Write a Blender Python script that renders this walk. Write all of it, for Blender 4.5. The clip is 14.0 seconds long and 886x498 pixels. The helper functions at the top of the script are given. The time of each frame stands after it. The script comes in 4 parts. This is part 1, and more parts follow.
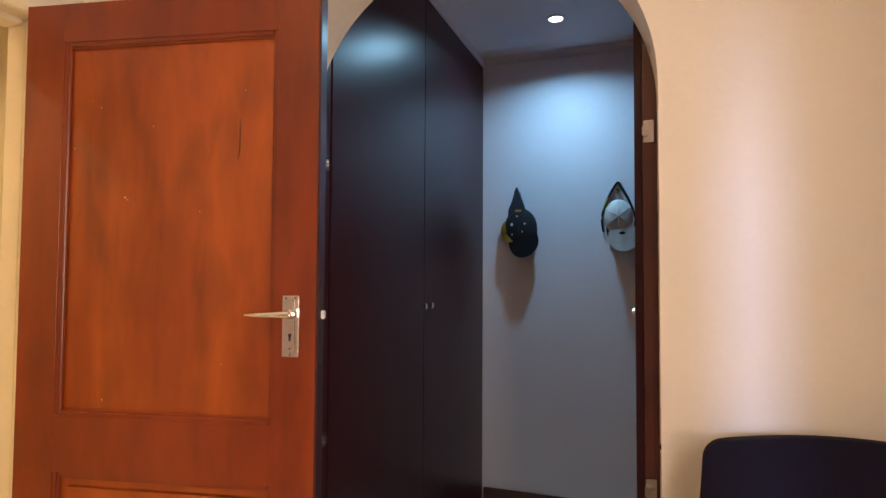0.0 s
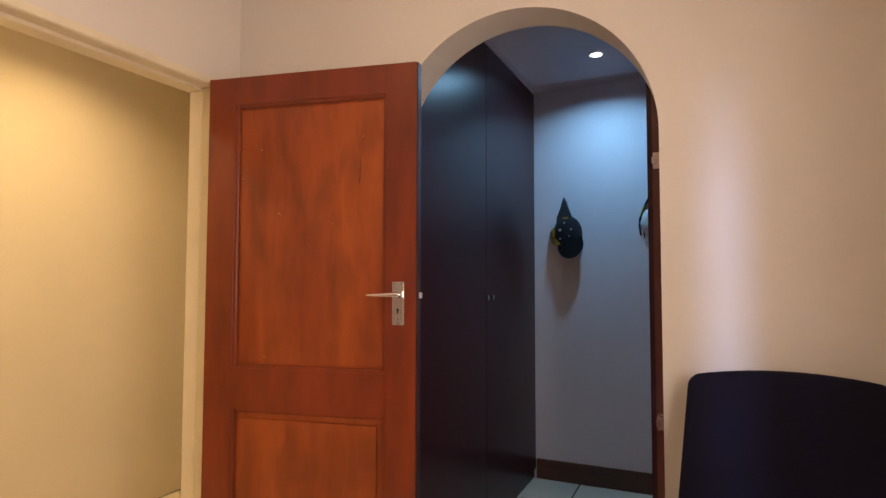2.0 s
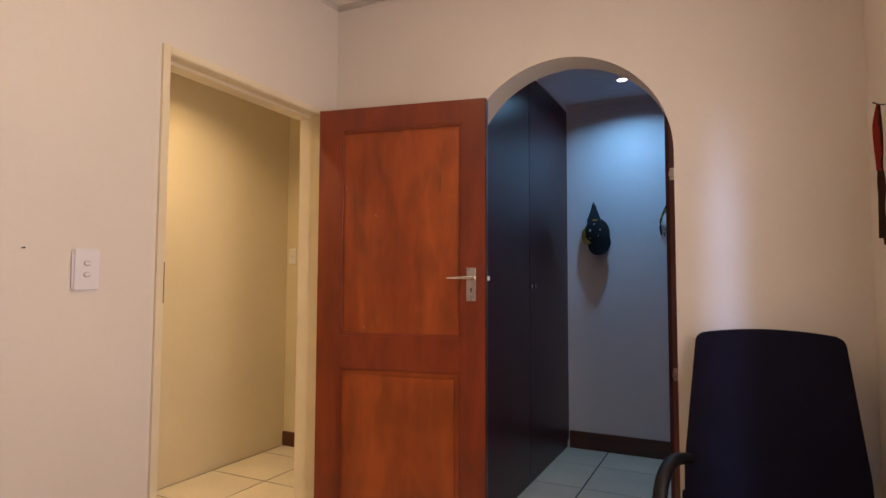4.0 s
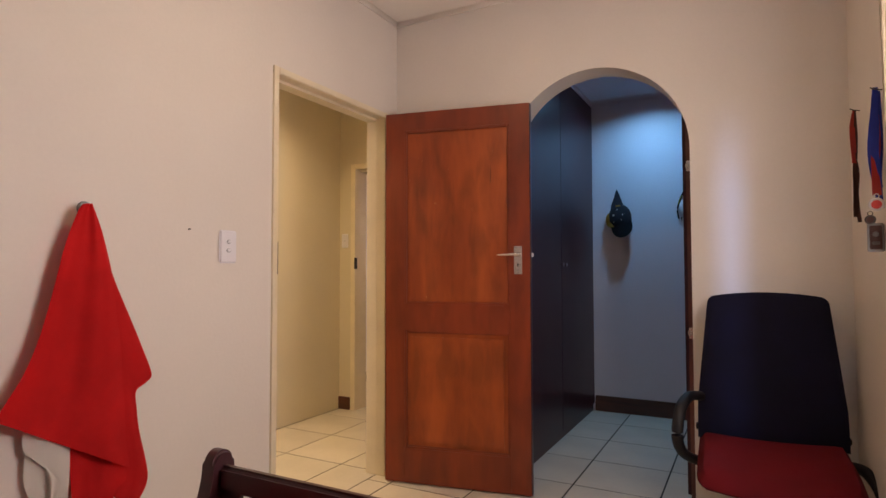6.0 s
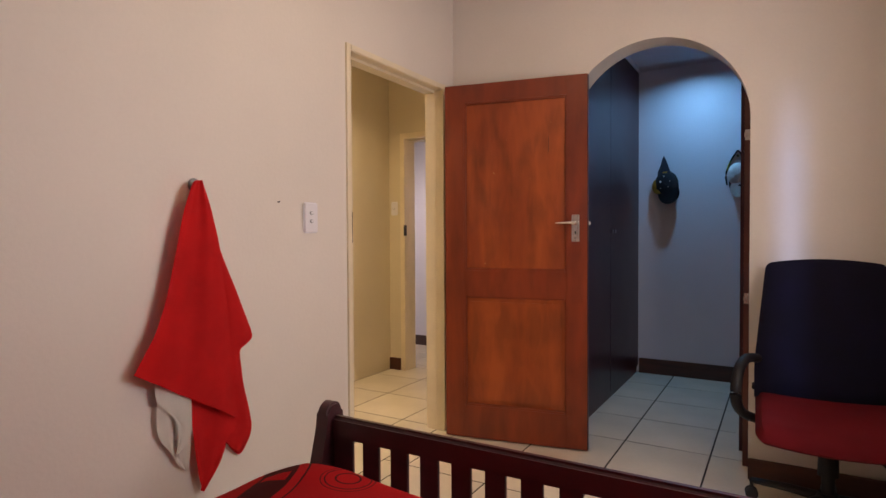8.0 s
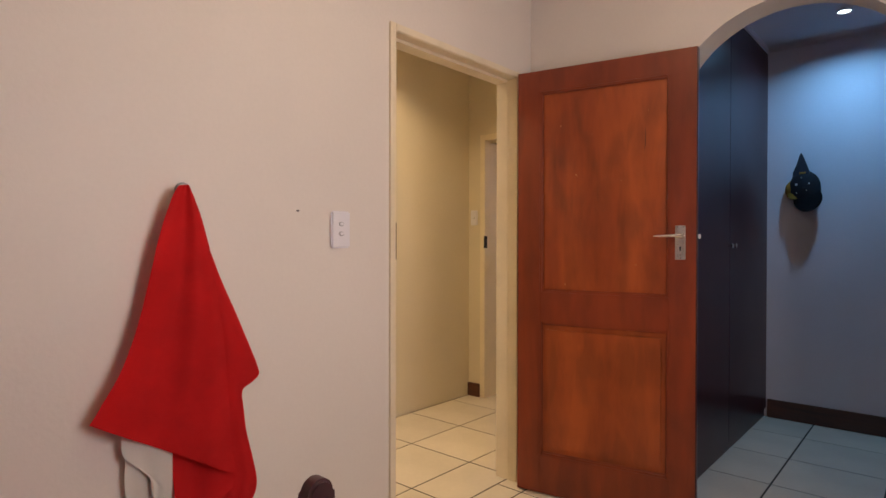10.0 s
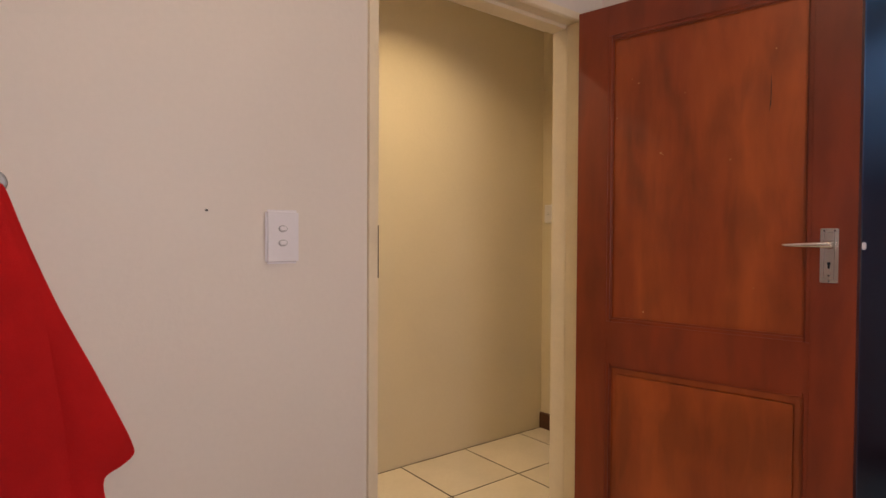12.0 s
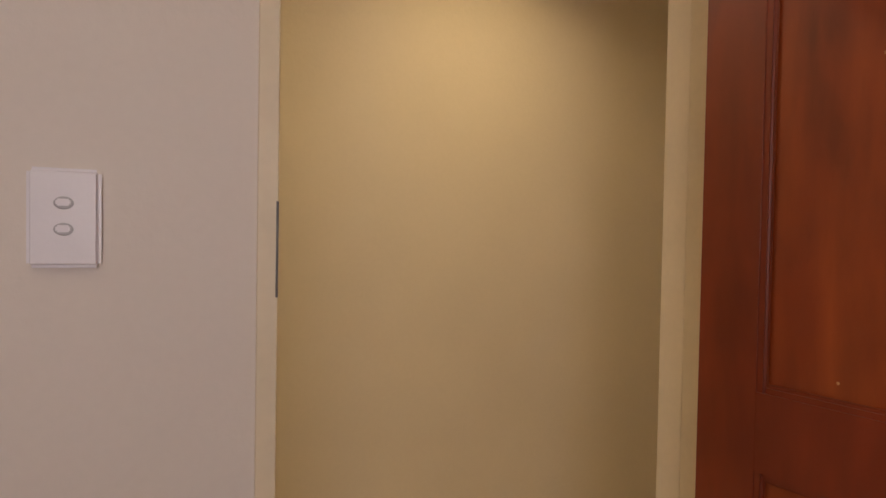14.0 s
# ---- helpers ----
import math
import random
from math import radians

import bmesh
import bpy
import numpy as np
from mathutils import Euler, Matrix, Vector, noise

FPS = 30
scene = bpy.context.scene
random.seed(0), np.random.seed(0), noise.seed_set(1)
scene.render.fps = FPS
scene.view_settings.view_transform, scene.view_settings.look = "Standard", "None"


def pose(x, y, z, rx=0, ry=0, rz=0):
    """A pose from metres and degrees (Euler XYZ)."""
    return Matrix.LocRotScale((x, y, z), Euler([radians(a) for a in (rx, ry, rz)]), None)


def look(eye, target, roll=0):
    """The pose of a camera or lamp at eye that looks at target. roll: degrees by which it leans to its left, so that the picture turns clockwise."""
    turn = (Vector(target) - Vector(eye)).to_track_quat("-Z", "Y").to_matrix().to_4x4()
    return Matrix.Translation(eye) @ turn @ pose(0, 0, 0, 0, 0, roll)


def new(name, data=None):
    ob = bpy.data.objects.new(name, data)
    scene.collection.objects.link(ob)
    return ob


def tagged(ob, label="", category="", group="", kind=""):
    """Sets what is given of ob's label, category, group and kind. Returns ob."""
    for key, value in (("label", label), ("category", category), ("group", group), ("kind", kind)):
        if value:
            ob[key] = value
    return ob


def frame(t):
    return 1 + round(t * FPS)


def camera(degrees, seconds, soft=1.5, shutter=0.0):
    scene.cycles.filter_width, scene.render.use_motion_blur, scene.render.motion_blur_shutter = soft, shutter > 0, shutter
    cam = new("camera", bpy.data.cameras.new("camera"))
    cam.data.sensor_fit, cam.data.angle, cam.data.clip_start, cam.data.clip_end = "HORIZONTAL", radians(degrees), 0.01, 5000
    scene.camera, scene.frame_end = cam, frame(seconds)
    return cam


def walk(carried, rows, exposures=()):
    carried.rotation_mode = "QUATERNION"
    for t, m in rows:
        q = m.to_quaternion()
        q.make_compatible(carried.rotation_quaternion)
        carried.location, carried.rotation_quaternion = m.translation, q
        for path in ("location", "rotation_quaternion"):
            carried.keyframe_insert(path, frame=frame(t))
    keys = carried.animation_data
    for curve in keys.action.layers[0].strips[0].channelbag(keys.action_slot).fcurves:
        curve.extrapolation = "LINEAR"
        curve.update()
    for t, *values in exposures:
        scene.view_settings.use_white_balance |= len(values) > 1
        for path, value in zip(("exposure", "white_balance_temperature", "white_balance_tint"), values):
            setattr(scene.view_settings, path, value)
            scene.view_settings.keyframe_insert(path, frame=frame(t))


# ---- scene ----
cam = camera(75.4, 14.0)
EXPOSURES = [(0, 0.39, 8000, 13), (1, 0.26, 7700, 13.5), (3, -0.06, 7100, 14), (6, -0.17, 6500, 14), (9, -0.22, 6400, 14), (11, -0.28, 6400, 14), (12, -0.44, 6300, 14), (13.5, -0.70, 6200, 14), (14, -0.78, 6200, 14)]
PATH = [
    (0, (1.598, -1.186, 1.352), (0.929, 0.697, 1.43), 0.3),
    (0.5, (1.644, -1.332, 1.333), (0.947, 0.541, 1.415), 0.2),
    (1, (1.685, -1.488, 1.322), (0.957, 0.372, 1.409), 0.3),
    (1.5, (1.715, -1.612, 1.314), (0.944, 0.231, 1.409), 0.2),
    (2, (1.74, -1.711, 1.305), (0.908, 0.105, 1.406), 0.1),
    (2.5, (1.759, -1.851, 1.289), (0.899, -0.048, 1.391), 0.1),
    (3, (1.79, -2.015, 1.277), (0.916, -0.219, 1.385), 0.2),
    (5.3, (1.82, -2.66, 1.174), (0.901, -0.887, 1.294), 0.1),
    (5.5, (1.828, -2.713, 1.173), (0.903, -0.943, 1.28), 0.0),
    (6, (1.853, -2.837, 1.164), (0.915, -1.072, 1.24), -0.1),
    (6.5, (1.843, -2.948, 1.166), (0.9, -1.184, 1.184), -0.2),
    (7, (1.828, -3.029, 1.172), (0.878, -1.269, 1.145), -0.2),
    (7.5, (1.786, -3.058, 1.177), (0.823, -1.306, 1.135), -0.3),
    (8, (1.753, -3.047, 1.184), (0.737, -1.325, 1.136), -0.3),
    (8.5, (1.705, -2.992, 1.195), (0.63, -1.307, 1.146), -0.2),
    (8.7, (1.688, -2.954, 1.2), (0.588, -1.284, 1.151), -0.2),
    (10.8, (1.548, -2.228, 1.227), (0.14, -0.808, 1.197), 0.2),
    (11, (1.496, -2.165, 1.252), (0.076, -0.758, 1.206), 0.1),
    (11.5, (1.444, -1.957, 1.256), (-0.062, -0.641, 1.216), 0.1),
    (12, (1.373, -1.762, 1.263), (-0.209, -0.538, 1.222), 0.3),
    (12.5, (1.294, -1.567, 1.258), (-0.372, -0.462, 1.213), 0.6),
    (13, (1.198, -1.408, 1.253), (-0.536, -0.411, 1.21), 0.8),
    (13.5, (1.04, -1.231, 1.25), (-0.748, -0.336, 1.208), 1.0),
    (14, (0.906, -1.021, 1.246), (-0.953, -0.284, 1.203), 1.0),
]
walk(cam, [(t, look(eye, target, roll)) for t, eye, target, roll in PATH], EXPOSURES)

# world, lights
world = bpy.data.worlds.new("world")
scene.world = world
world.use_nodes = True
wn = world.node_tree.nodes
sky = wn.new("ShaderNodeTexSky")
sky.sky_type, sky.sun_disc = "NISHITA", False
sky.sun_elevation, sky.sun_rotation = radians(35), radians(270)
world.node_tree.links.new(sky.outputs[0], wn["Background"].inputs[0])
wn["Background"].inputs[1].default_value = 0.08


def lamp(name, kind, m, power, colour, **more):
    data = bpy.data.lights.new(name, kind)
    data.energy, data.color = power, colour
    for key, value in more.items():
        if key == "shape":
            data.shape = value
        elif key == "size":
            data.size = value
        elif key == "size_y":
            data.size_y = value
        elif key == "spread":
            data.spread = radians(value)
        elif key == "radius":
            data.shadow_soft_size = value
        elif key == "cone":
            data.spot_size = radians(value)
        elif key == "blend":
            data.spot_blend = value
    ob = new(name, data)
    ob.matrix_world = m
    return ob


CLOSET_LAMP = (1.190, 1.595, 2.583)
HALL_LAMP = (-0.60, -0.08, 2.61)
# second hall lamp is unseen, added further along to brighten the hall
HALL_FILL_LAMP = (-0.655, -1.90, 2.61)
ROOM_LAMP = (1.05, -1.35, 2.655)
sun = lamp("sun", "SUN", pose(0, 0, 9, 55, 0, -90), 3.0, (1.0, 0.95, 0.88))
sun.data.angle = radians(0.5)
lamp("closet_light", "AREA", pose(CLOSET_LAMP[0], CLOSET_LAMP[1], 2.576), 8.2, (0.24, 0.60, 1.0), shape="DISK", size=0.12, spread=150)
lamp("hall_light", "AREA", pose(HALL_LAMP[0], HALL_LAMP[1], 2.595), 12.8, (1.0, 0.725, 0.37), shape="DISK", size=0.14, spread=140)
# added fill for the hall, beyond the lamp whose cone shows
lamp("hall_light", "AREA", pose(HALL_FILL_LAMP[0], HALL_FILL_LAMP[1], 2.595), 13.5, (1.0, 0.77, 0.46), shape="DISK", size=0.07, spread=160)
lamp("room_light", "AREA", pose(ROOM_LAMP[0], ROOM_LAMP[1], 2.635), 5.8, (1.0, 0.73, 0.38), shape="DISK", size=0.10)
lamp("east_window_daylight", "AREA", pose(2.235, -1.32, 1.52, 90, 0, 90), 29, (1.0, 0.87, 0.82), shape="RECTANGLE", size=0.74, size_y=1.10)
# narrow unseen lamp outside, added to throw a pale strip through the gap
lamp("gap_strip_lamp", "AREA", look((1.792, -6.9, 2.30), (1.792, 0, 2.30)), 210, (0.30, 0.49, 1.0), shape="RECTANGLE", size=0.08, size_y=0.30)
# unseen lamp added to brighten the far room, which has no window
lamp("far_room_fill", "AREA", look((-0.40, 1.80, 1.9), (-1.6, 2.16, 1.2)), 10, (1.0, 0.84, 0.74), shape="SQUARE", size=0.6, spread=80)

# materials
MATS = {}


def material(name, colour, rough=0.6, metal=0.0, vary=0.12, scale=6.0, bump=0.15, grain=180.0, coat=0.0, stretch=(1, 1, 1), second=None, random_tone=0.0, glow=None, sheen=0.0, spots=0.0, spec=0.5):
    """Paint, fabric, metal or plastic: two scales of variation in colour, and fine relief."""
    if name in MATS:
        return MATS[name]
    m = bpy.data.materials.new(name)
    m.use_nodes = True
    t = m.node_tree
    n, link = t.nodes, t.links.new
    b = n["Principled BSDF"]
    b.inputs["Metallic"].default_value = metal
    b.inputs["Specular IOR Level"].default_value = spec
    b.inputs["Coat Weight"].default_value = coat
    b.inputs["Coat Roughness"].default_value = 0.25
    b.inputs["Sheen Weight"].default_value = sheen
    co = n.new("ShaderNodeTexCoord")
    mp = n.new("ShaderNodeMapping")
    mp.inputs["Scale"].default_value = stretch
    link(co.outputs["Object"], mp.inputs[0])
    big = n.new("ShaderNodeTexNoise")
    big.inputs["Scale"].default_value, big.inputs["Detail"].default_value = scale, 5
    fine = n.new("ShaderNodeTexNoise")
    fine.inputs["Scale"].default_value, fine.inputs["Detail"].default_value = grain, 3
    link(mp.outputs[0], big.inputs[0])
    link(mp.outputs[0], fine.inputs[0])
    ramp = n.new("ShaderNodeMix")
    ramp.data_type = "RGBA"
    low = second or tuple(c * (1 - vary) for c in colour)
    high = tuple(min(1, c * (1 + vary * 0.5)) for c in colour)
    ramp.inputs[6].default_value, ramp.inputs[7].default_value = (*low, 1), (*high, 1)
    spread = n.new("ShaderNodeMapRange")
    spread.inputs[1].default_value, spread.inputs[2].default_value = 0.3, 0.7
    link(big.outputs[0], spread.inputs[0])
    link(spread.outputs[0], ramp.inputs[0])
    tint = n.new("ShaderNodeMix")
    tint.data_type, tint.blend_type = "RGBA", "MULTIPLY"
    tint.inputs[0].default_value = min(1.0, vary * 1.5)
    grey = n.new("ShaderNodeMapRange")
    grey.inputs[1].default_value, grey.inputs[2].default_value, grey.inputs[3].default_value = 0.3, 0.7, 0.72
    link(fine.outputs[0], grey.inputs[0])
    link(ramp.outputs[2], tint.inputs[6])
    link(grey.outputs[0], tint.inputs[7])
    last = tint.outputs[2]
    if random_tone:
        info = n.new("ShaderNodeObjectInfo")
        rr = n.new("ShaderNodeMapRange")
        rr.inputs[3].default_value, rr.inputs[4].default_value = 1 - random_tone, 1.0
        link(info.outputs["Random"], rr.inputs[0])
        mul = n.new("ShaderNodeMix")
        mul.data_type, mul.blend_type = "RGBA", "MULTIPLY"
        mul.inputs[0].default_value = 1
        link(last, mul.inputs[6])
        link(rr.outputs[0], mul.inputs[7])
        last = mul.outputs[2]
    link(last, b.inputs["Base Color"])
    rg = n.new("ShaderNodeMapRange")
    rg.inputs[3].default_value, rg.inputs[4].default_value = max(0.02, rough - 0.08), min(1, rough + 0.08)
    link(big.outputs[0], rg.inputs[0])
    link(rg.outputs[0], b.inputs["Roughness"])
    if bump:
        bp = n.new("ShaderNodeBump")
        bp.inputs["Strength"].default_value, bp.inputs["Distance"].default_value = bump, 0.002
        add = n.new("ShaderNodeMath")
        add.operation = "ADD"
        link(fine.outputs[0], add.inputs[0])
        link(big.outputs[0], add.inputs[1])
        link(add.outputs[0], bp.inputs["Height"])
        link(bp.outputs[0], b.inputs["Normal"])
    if glow:
        b.inputs["Emission Color"].default_value = (*glow[0], 1)
        b.inputs["Emission Strength"].default_value = glow[1]
    MATS[name] = m
    return m


def wood(name, dark, light, rough=0.3, coat=0.3, blotch=3.0, along=(6, 6, 1.5), streak=26.0, lean=9, fine=0.16, strokes=0.0):
    """Varnished wood: soft blotches, long streaks along the grain, dark flecks."""
    m = bpy.data.materials.new(name)
    m.use_nodes = True
    t = m.node_tree
    n, link = t.nodes, t.links.new
    b = n["Principled BSDF"]
    b.inputs["Coat Weight"].default_value, b.inputs["Coat Roughness"].default_value = coat, 0.2
    co = n.new("ShaderNodeTexCoord")
    mp = n.new("ShaderNodeMapping")
    mp.inputs["Scale"].default_value = along
    mp.inputs["Rotation"].default_value = (0, radians(lean), 0)
    link(co.outputs["Object"], mp.inputs[0])
    a = n.new("ShaderNodeTexNoise")
    a.inputs["Scale"].default_value, a.inputs["Detail"].default_value, a.inputs["Distortion"].default_value = blotch * 0.35, 6, 0.8
    s = n.new("ShaderNodeTexNoise")
    s.inputs["Scale"].default_value, s.inputs["Detail"].default_value = streak * 0.3, 4
    link(mp.outputs[0], a.inputs[0])
    link(mp.outputs[0], s.inputs[0])
    mix = n.new("ShaderNodeMix")
    mix.inputs[0].default_value = fine
    link(a.outputs[0], mix.inputs[2])
    link(s.outputs[0], mix.inputs[3])
    ramp = n.new("ShaderNodeValToRGB")
    ramp.color_ramp.elements[0].position, ramp.color_ramp.elements[0].color = 0.34, (*dark, 1)
    ramp.color_ramp.elements[1].position, ramp.color_ramp.elements[1].color = 0.64, (*light, 1)
    link(mix.outputs[0], ramp.inputs[0])
    last = ramp.outputs[0]
    if strokes:
        # uneven varnish laid on with a broad slanting brush
        mp2 = n.new("ShaderNodeMapping")
        mp2.inputs["Rotation"].default_value = (0, radians(24), 0)
        mp2.inputs["Scale"].default_value = (15, 15, 3.2)
        link(co.outputs["Object"], mp2.inputs[0])
        brush = n.new("ShaderNodeTexNoise")
        brush.inputs["Scale"].default_value, brush.inputs["Detail"].default_value, brush.inputs["Distortion"].default_value = 1.0, 5, 0.5
        link(mp2.outputs[0], brush.inputs[0])
        patch = n.new("ShaderNodeTexNoise")
        patch.inputs["Scale"].default_value, patch.inputs["Detail"].default_value = 4.0, 2
        link(co.outputs["Object"], patch.inputs[0])
        both = n.new("ShaderNodeMath")
        both.operation = "MULTIPLY"
        link(brush.outputs[0], both.inputs[0])
        link(patch.outputs[0], both.inputs[1])
        tone = n.new("ShaderNodeMapRange")
        tone.inputs[1].default_value, tone.inputs[2].default_value, tone.inputs[3].default_value, tone.inputs[4].default_value = 0.20, 0.36, 1.12, 1 - strokes
        link(both.outputs[0], tone.inputs[0])
        dark_mix = n.new("ShaderNodeMix")
        dark_mix.data_type, dark_mix.blend_type = "RGBA", "MULTIPLY"
        dark_mix.inputs[0].default_value = 1
        link(last, dark_mix.inputs[6])
        link(tone.outputs[0], dark_mix.inputs[7])
        last = dark_mix.outputs[2]
    link(last, b.inputs["Base Color"])
    r = n.new("ShaderNodeMapRange")
    r.inputs[3].default_value, r.inputs[4].default_value = rough - 0.07, rough + 0.1
    link(a.outputs[0], r.inputs[0])
    link(r.outputs[0], b.inputs["Roughness"])
    bp = n.new("ShaderNodeBump")
    bp.inputs["Strength"].default_value, bp.inputs["Distance"].default_value = 0.12, 0.001
    link(s.outputs[0], bp.inputs["Height"])
    link(bp.outputs[0], b.inputs["Normal"])
    MATS[name] = m
    return m


WALL = material("wall_paint", (0.72, 0.66, 0.60), 0.55, vary=0.05, scale=1.6, bump=0.25, grain=70)
CEIL = material("ceiling_paint", (0.88, 0.83, 0.77), 0.7, vary=0.05, scale=2, bump=0.15, grain=90)
HALL = material("hall_paint", (0.67, 0.59, 0.44), 0.75, vary=0.05, scale=1.6, bump=0.25, grain=70)
CLOSET = material("closet_paint", (0.71, 0.67, 0.74), 0.6, vary=0.05, scale=2, bump=0.2, grain=70)
FRAME = material("cream_enamel", (0.78, 0.68, 0.50), 0.35, vary=0.08, scale=5, bump=0.12, grain=60)
TILE = material("glazed_tile", (0.77, 0.69, 0.56), 0.24, vary=0.08, scale=3, bump=0.05, grain=40, random_tone=0.08)
GROUT = material("grout", (0.03, 0.02, 0.015), 0.9, vary=0.3, scale=20, bump=0.4)
STILE = wood("door_stile_wood", (0.130, 0.018, 0.005), (0.240, 0.038, 0.008), rough=0.40, coat=0.10, blotch=1.6, fine=0.10, strokes=0.12)
PANEL = wood("door_panel_wood", (0.215, 0.036, 0.007), (0.345, 0.071, 0.012), rough=0.40, coat=0.10, blotch=2.6, lean=16, fine=0.16, strokes=0.23)
SKIRT = wood("skirting_wood", (0.045, 0.013, 0.008), (0.10, 0.028, 0.015), rough=0.4, along=(1.5, 9, 9))
BEDWOOD = wood("bed_wood", (0.025, 0.0068, 0.010), (0.055, 0.0135, 0.019), rough=0.38, coat=0.12, along=(1.5, 9, 9))
DARK = material("dark_laminate", (0.043, 0.011, 0.016), 0.32, vary=0.06, scale=1.2, bump=0.0, grain=20, spec=0.28)
MAHOG = wood("wardrobe_edge_wood", (0.06, 0.014, 0.012), (0.11, 0.026, 0.020), rough=0.4)
CHROME = material("chrome", (0.86, 0.83, 0.78), 0.20, metal=1.0, vary=0.10, scale=30, bump=0.08, grain=90)
BLACK = material("black_plastic", (0.008, 0.007, 0.009), 0.5, vary=0.2, scale=12, bump=0.2, grain=220, spec=0.3)
CASTER = material("dark_grey_plastic", (0.05, 0.05, 0.055), 0.5, vary=0.2, scale=12, bump=0.1, spec=0.3)
NAVY = material("navy_fabric", (0.0065, 0.0055, 0.018), 0.9, vary=0.3, scale=9, bump=0.6, grain=420, spec=0.2)
RED = material("red_seat_fabric", (0.13, 0.005, 0.009), 0.9, vary=0.2, scale=7, bump=0.6, grain=380, spec=0.2)
TOWEL = material("red_terry", (0.80, 0.030, 0.032), 0.95, vary=0.10, scale=9, bump=0.8, grain=420, spec=0.1)
LINING = material("white_terry", (0.90, 0.86, 0.80), 0.95, vary=0.04, scale=9, bump=0.35, grain=420, sheen=0.2)
PLASTIC = material("white_plastic", (0.74, 0.72, 0.76), 0.35, vary=0.04, scale=10, bump=0.03)
GREYP = material("grey_plastic", (0.42, 0.42, 0.44), 0.4, vary=0.1, scale=10, bump=0.03)
CURTAIN = material("curtain_cloth", (0.66, 0.60, 0.50), 0.9, vary=0.12, scale=14, bump=0.5, grain=260)
CAPBLACK = material("black_cap_cloth", (0.008, 0.007, 0.012), 0.85, vary=0.3, scale=30, bump=0.5, grain=500)
CAPWHITE = material("white_cap_cloth", (0.62, 0.60, 0.60), 0.8, vary=0.12, scale=30, bump=0.5, grain=500)
NAVYCAP = material("slate_cap_cloth", (0.022, 0.022, 0.040), 0.6, vary=0.3, scale=30, bump=0.5, grain=500)
LIME = material("lime_cloth", (0.45, 0.50, 0.03), 0.8, vary=0.15, scale=30, bump=0.4, grain=400)
YELLOW = material("yellow_cloth", (0.42, 0.22, 0.025), 0.8, vary=0.15, scale=30, bump=0.4, grain=400)
BLUE = material("blue_ribbon", (0.02, 0.04, 0.36), 0.6, vary=0.15, scale=40, bump=0.3)
REDRIB = material("red_ribbon", (0.45, 0.03, 0.02), 0.6, vary=0.15, scale=40, bump=0.3)
BROWNRIB = material("brown_ribbon", (0.06, 0.018, 0.012), 0.6, vary=0.2, scale=40, bump=0.3)
STEEL = material("dull_steel", (0.24, 0.24, 0.24), 0.45, metal=0.7, vary=0.2, scale=40, bump=0.2)
METAL = material("dull_medal_metal", (0.13, 0.12, 0.115), 0.45, metal=0.8, vary=0.25, scale=60, bump=0.4)
LEDCOOL = material("cool_lamp_face", (0.8, 0.9, 1.0), 0.4, glow=((0.75, 0.9, 1.0), 9.0), bump=0)
LEDWARM = material("warm_lamp_face", (1.0, 0.9, 0.7), 0.4, glow=((1.0, 0.85, 0.6), 6.0), bump=0)
DOT = material("pale_mark", (0.55, 0.30, 0.12), 0.6, vary=0.1, bump=0)


# mesh helpers
def mesh_ob(name, bm, mat, parent=None, label="", smooth=False, kind="", group=""):
    bmesh.ops.recalc_face_normals(bm, faces=bm.faces)
    me = bpy.data.meshes.new(name)
    bm.to_mesh(me)
    bm.free()
    for mt in (mat if isinstance(mat, (list, tuple)) else [mat]):
        me.materials.append(mt)
    if smooth:
        for p in me.polygons:
            p.use_smooth = True
        me.set_sharp_from_angle(angle=radians(35))
    ob = new(name, me)
    ob.parent = parent
    return tagged(ob, label=label, kind=kind, group=group)


def thing(name, label, category, at=(0, 0, 0), turn=0.0, group=""):
    ob = new(name)
    ob.empty_display_size = 0.05
    ob.matrix_world = pose(*at, 0, 0, turn)
    return tagged(ob, label=label, category=category, group=group)


def add_box(bm, x0, x1, y0, y1, z0, z1, bevel=0.0, segments=2, m=None):
    part_bm = bmesh.new()
    bmesh.ops.create_cube(part_bm, size=1.0)
    bmesh.ops.transform(part_bm, matrix=Matrix.LocRotScale(((x0 + x1) / 2, (y0 + y1) / 2, (z0 + z1) / 2), None, (abs(x1 - x0), abs(y1 - y0), abs(z1 - z0))), verts=part_bm.verts)
    if bevel:
        bmesh.ops.bevel(part_bm, geom=part_bm.edges[:], offset=bevel, segments=segments, affect="EDGES", clamp_overlap=True)
    if m is not None:
        bmesh.ops.transform(part_bm, matrix=m, verts=part_bm.verts)
    tmp = bpy.data.meshes.new("tmp")
    part_bm.to_mesh(tmp)
    part_bm.free()
    bm.from_mesh(tmp)
    bpy.data.meshes.remove(tmp)
    return bm


def box(x0, x1, y0, y1, z0, z1, bevel=0.0, segments=2, m=None):
    return add_box(bmesh.new(), x0, x1, y0, y1, z0, z1, bevel, segments, m)


def add_cyl(bm, r1, r2, depth, m, sides=24, bevel=0.0):
    c = bmesh.new()
    bmesh.ops.create_cone(c, cap_ends=True, segments=sides, radius1=r1, radius2=r2, depth=depth)
    if bevel:
        bmesh.ops.bevel(c, geom=[e for e in c.edges if len(e.link_faces) == 2 and any(len(f.verts) > 4 for f in e.link_faces)], offset=bevel, segments=3, affect="EDGES")
    bmesh.ops.transform(c, matrix=m, verts=c.verts)
    tmp = bpy.data.meshes.new("tmp")
    c.to_mesh(tmp)
    c.free()
    bm.from_mesh(tmp)
    bpy.data.meshes.remove(tmp)
    return bm


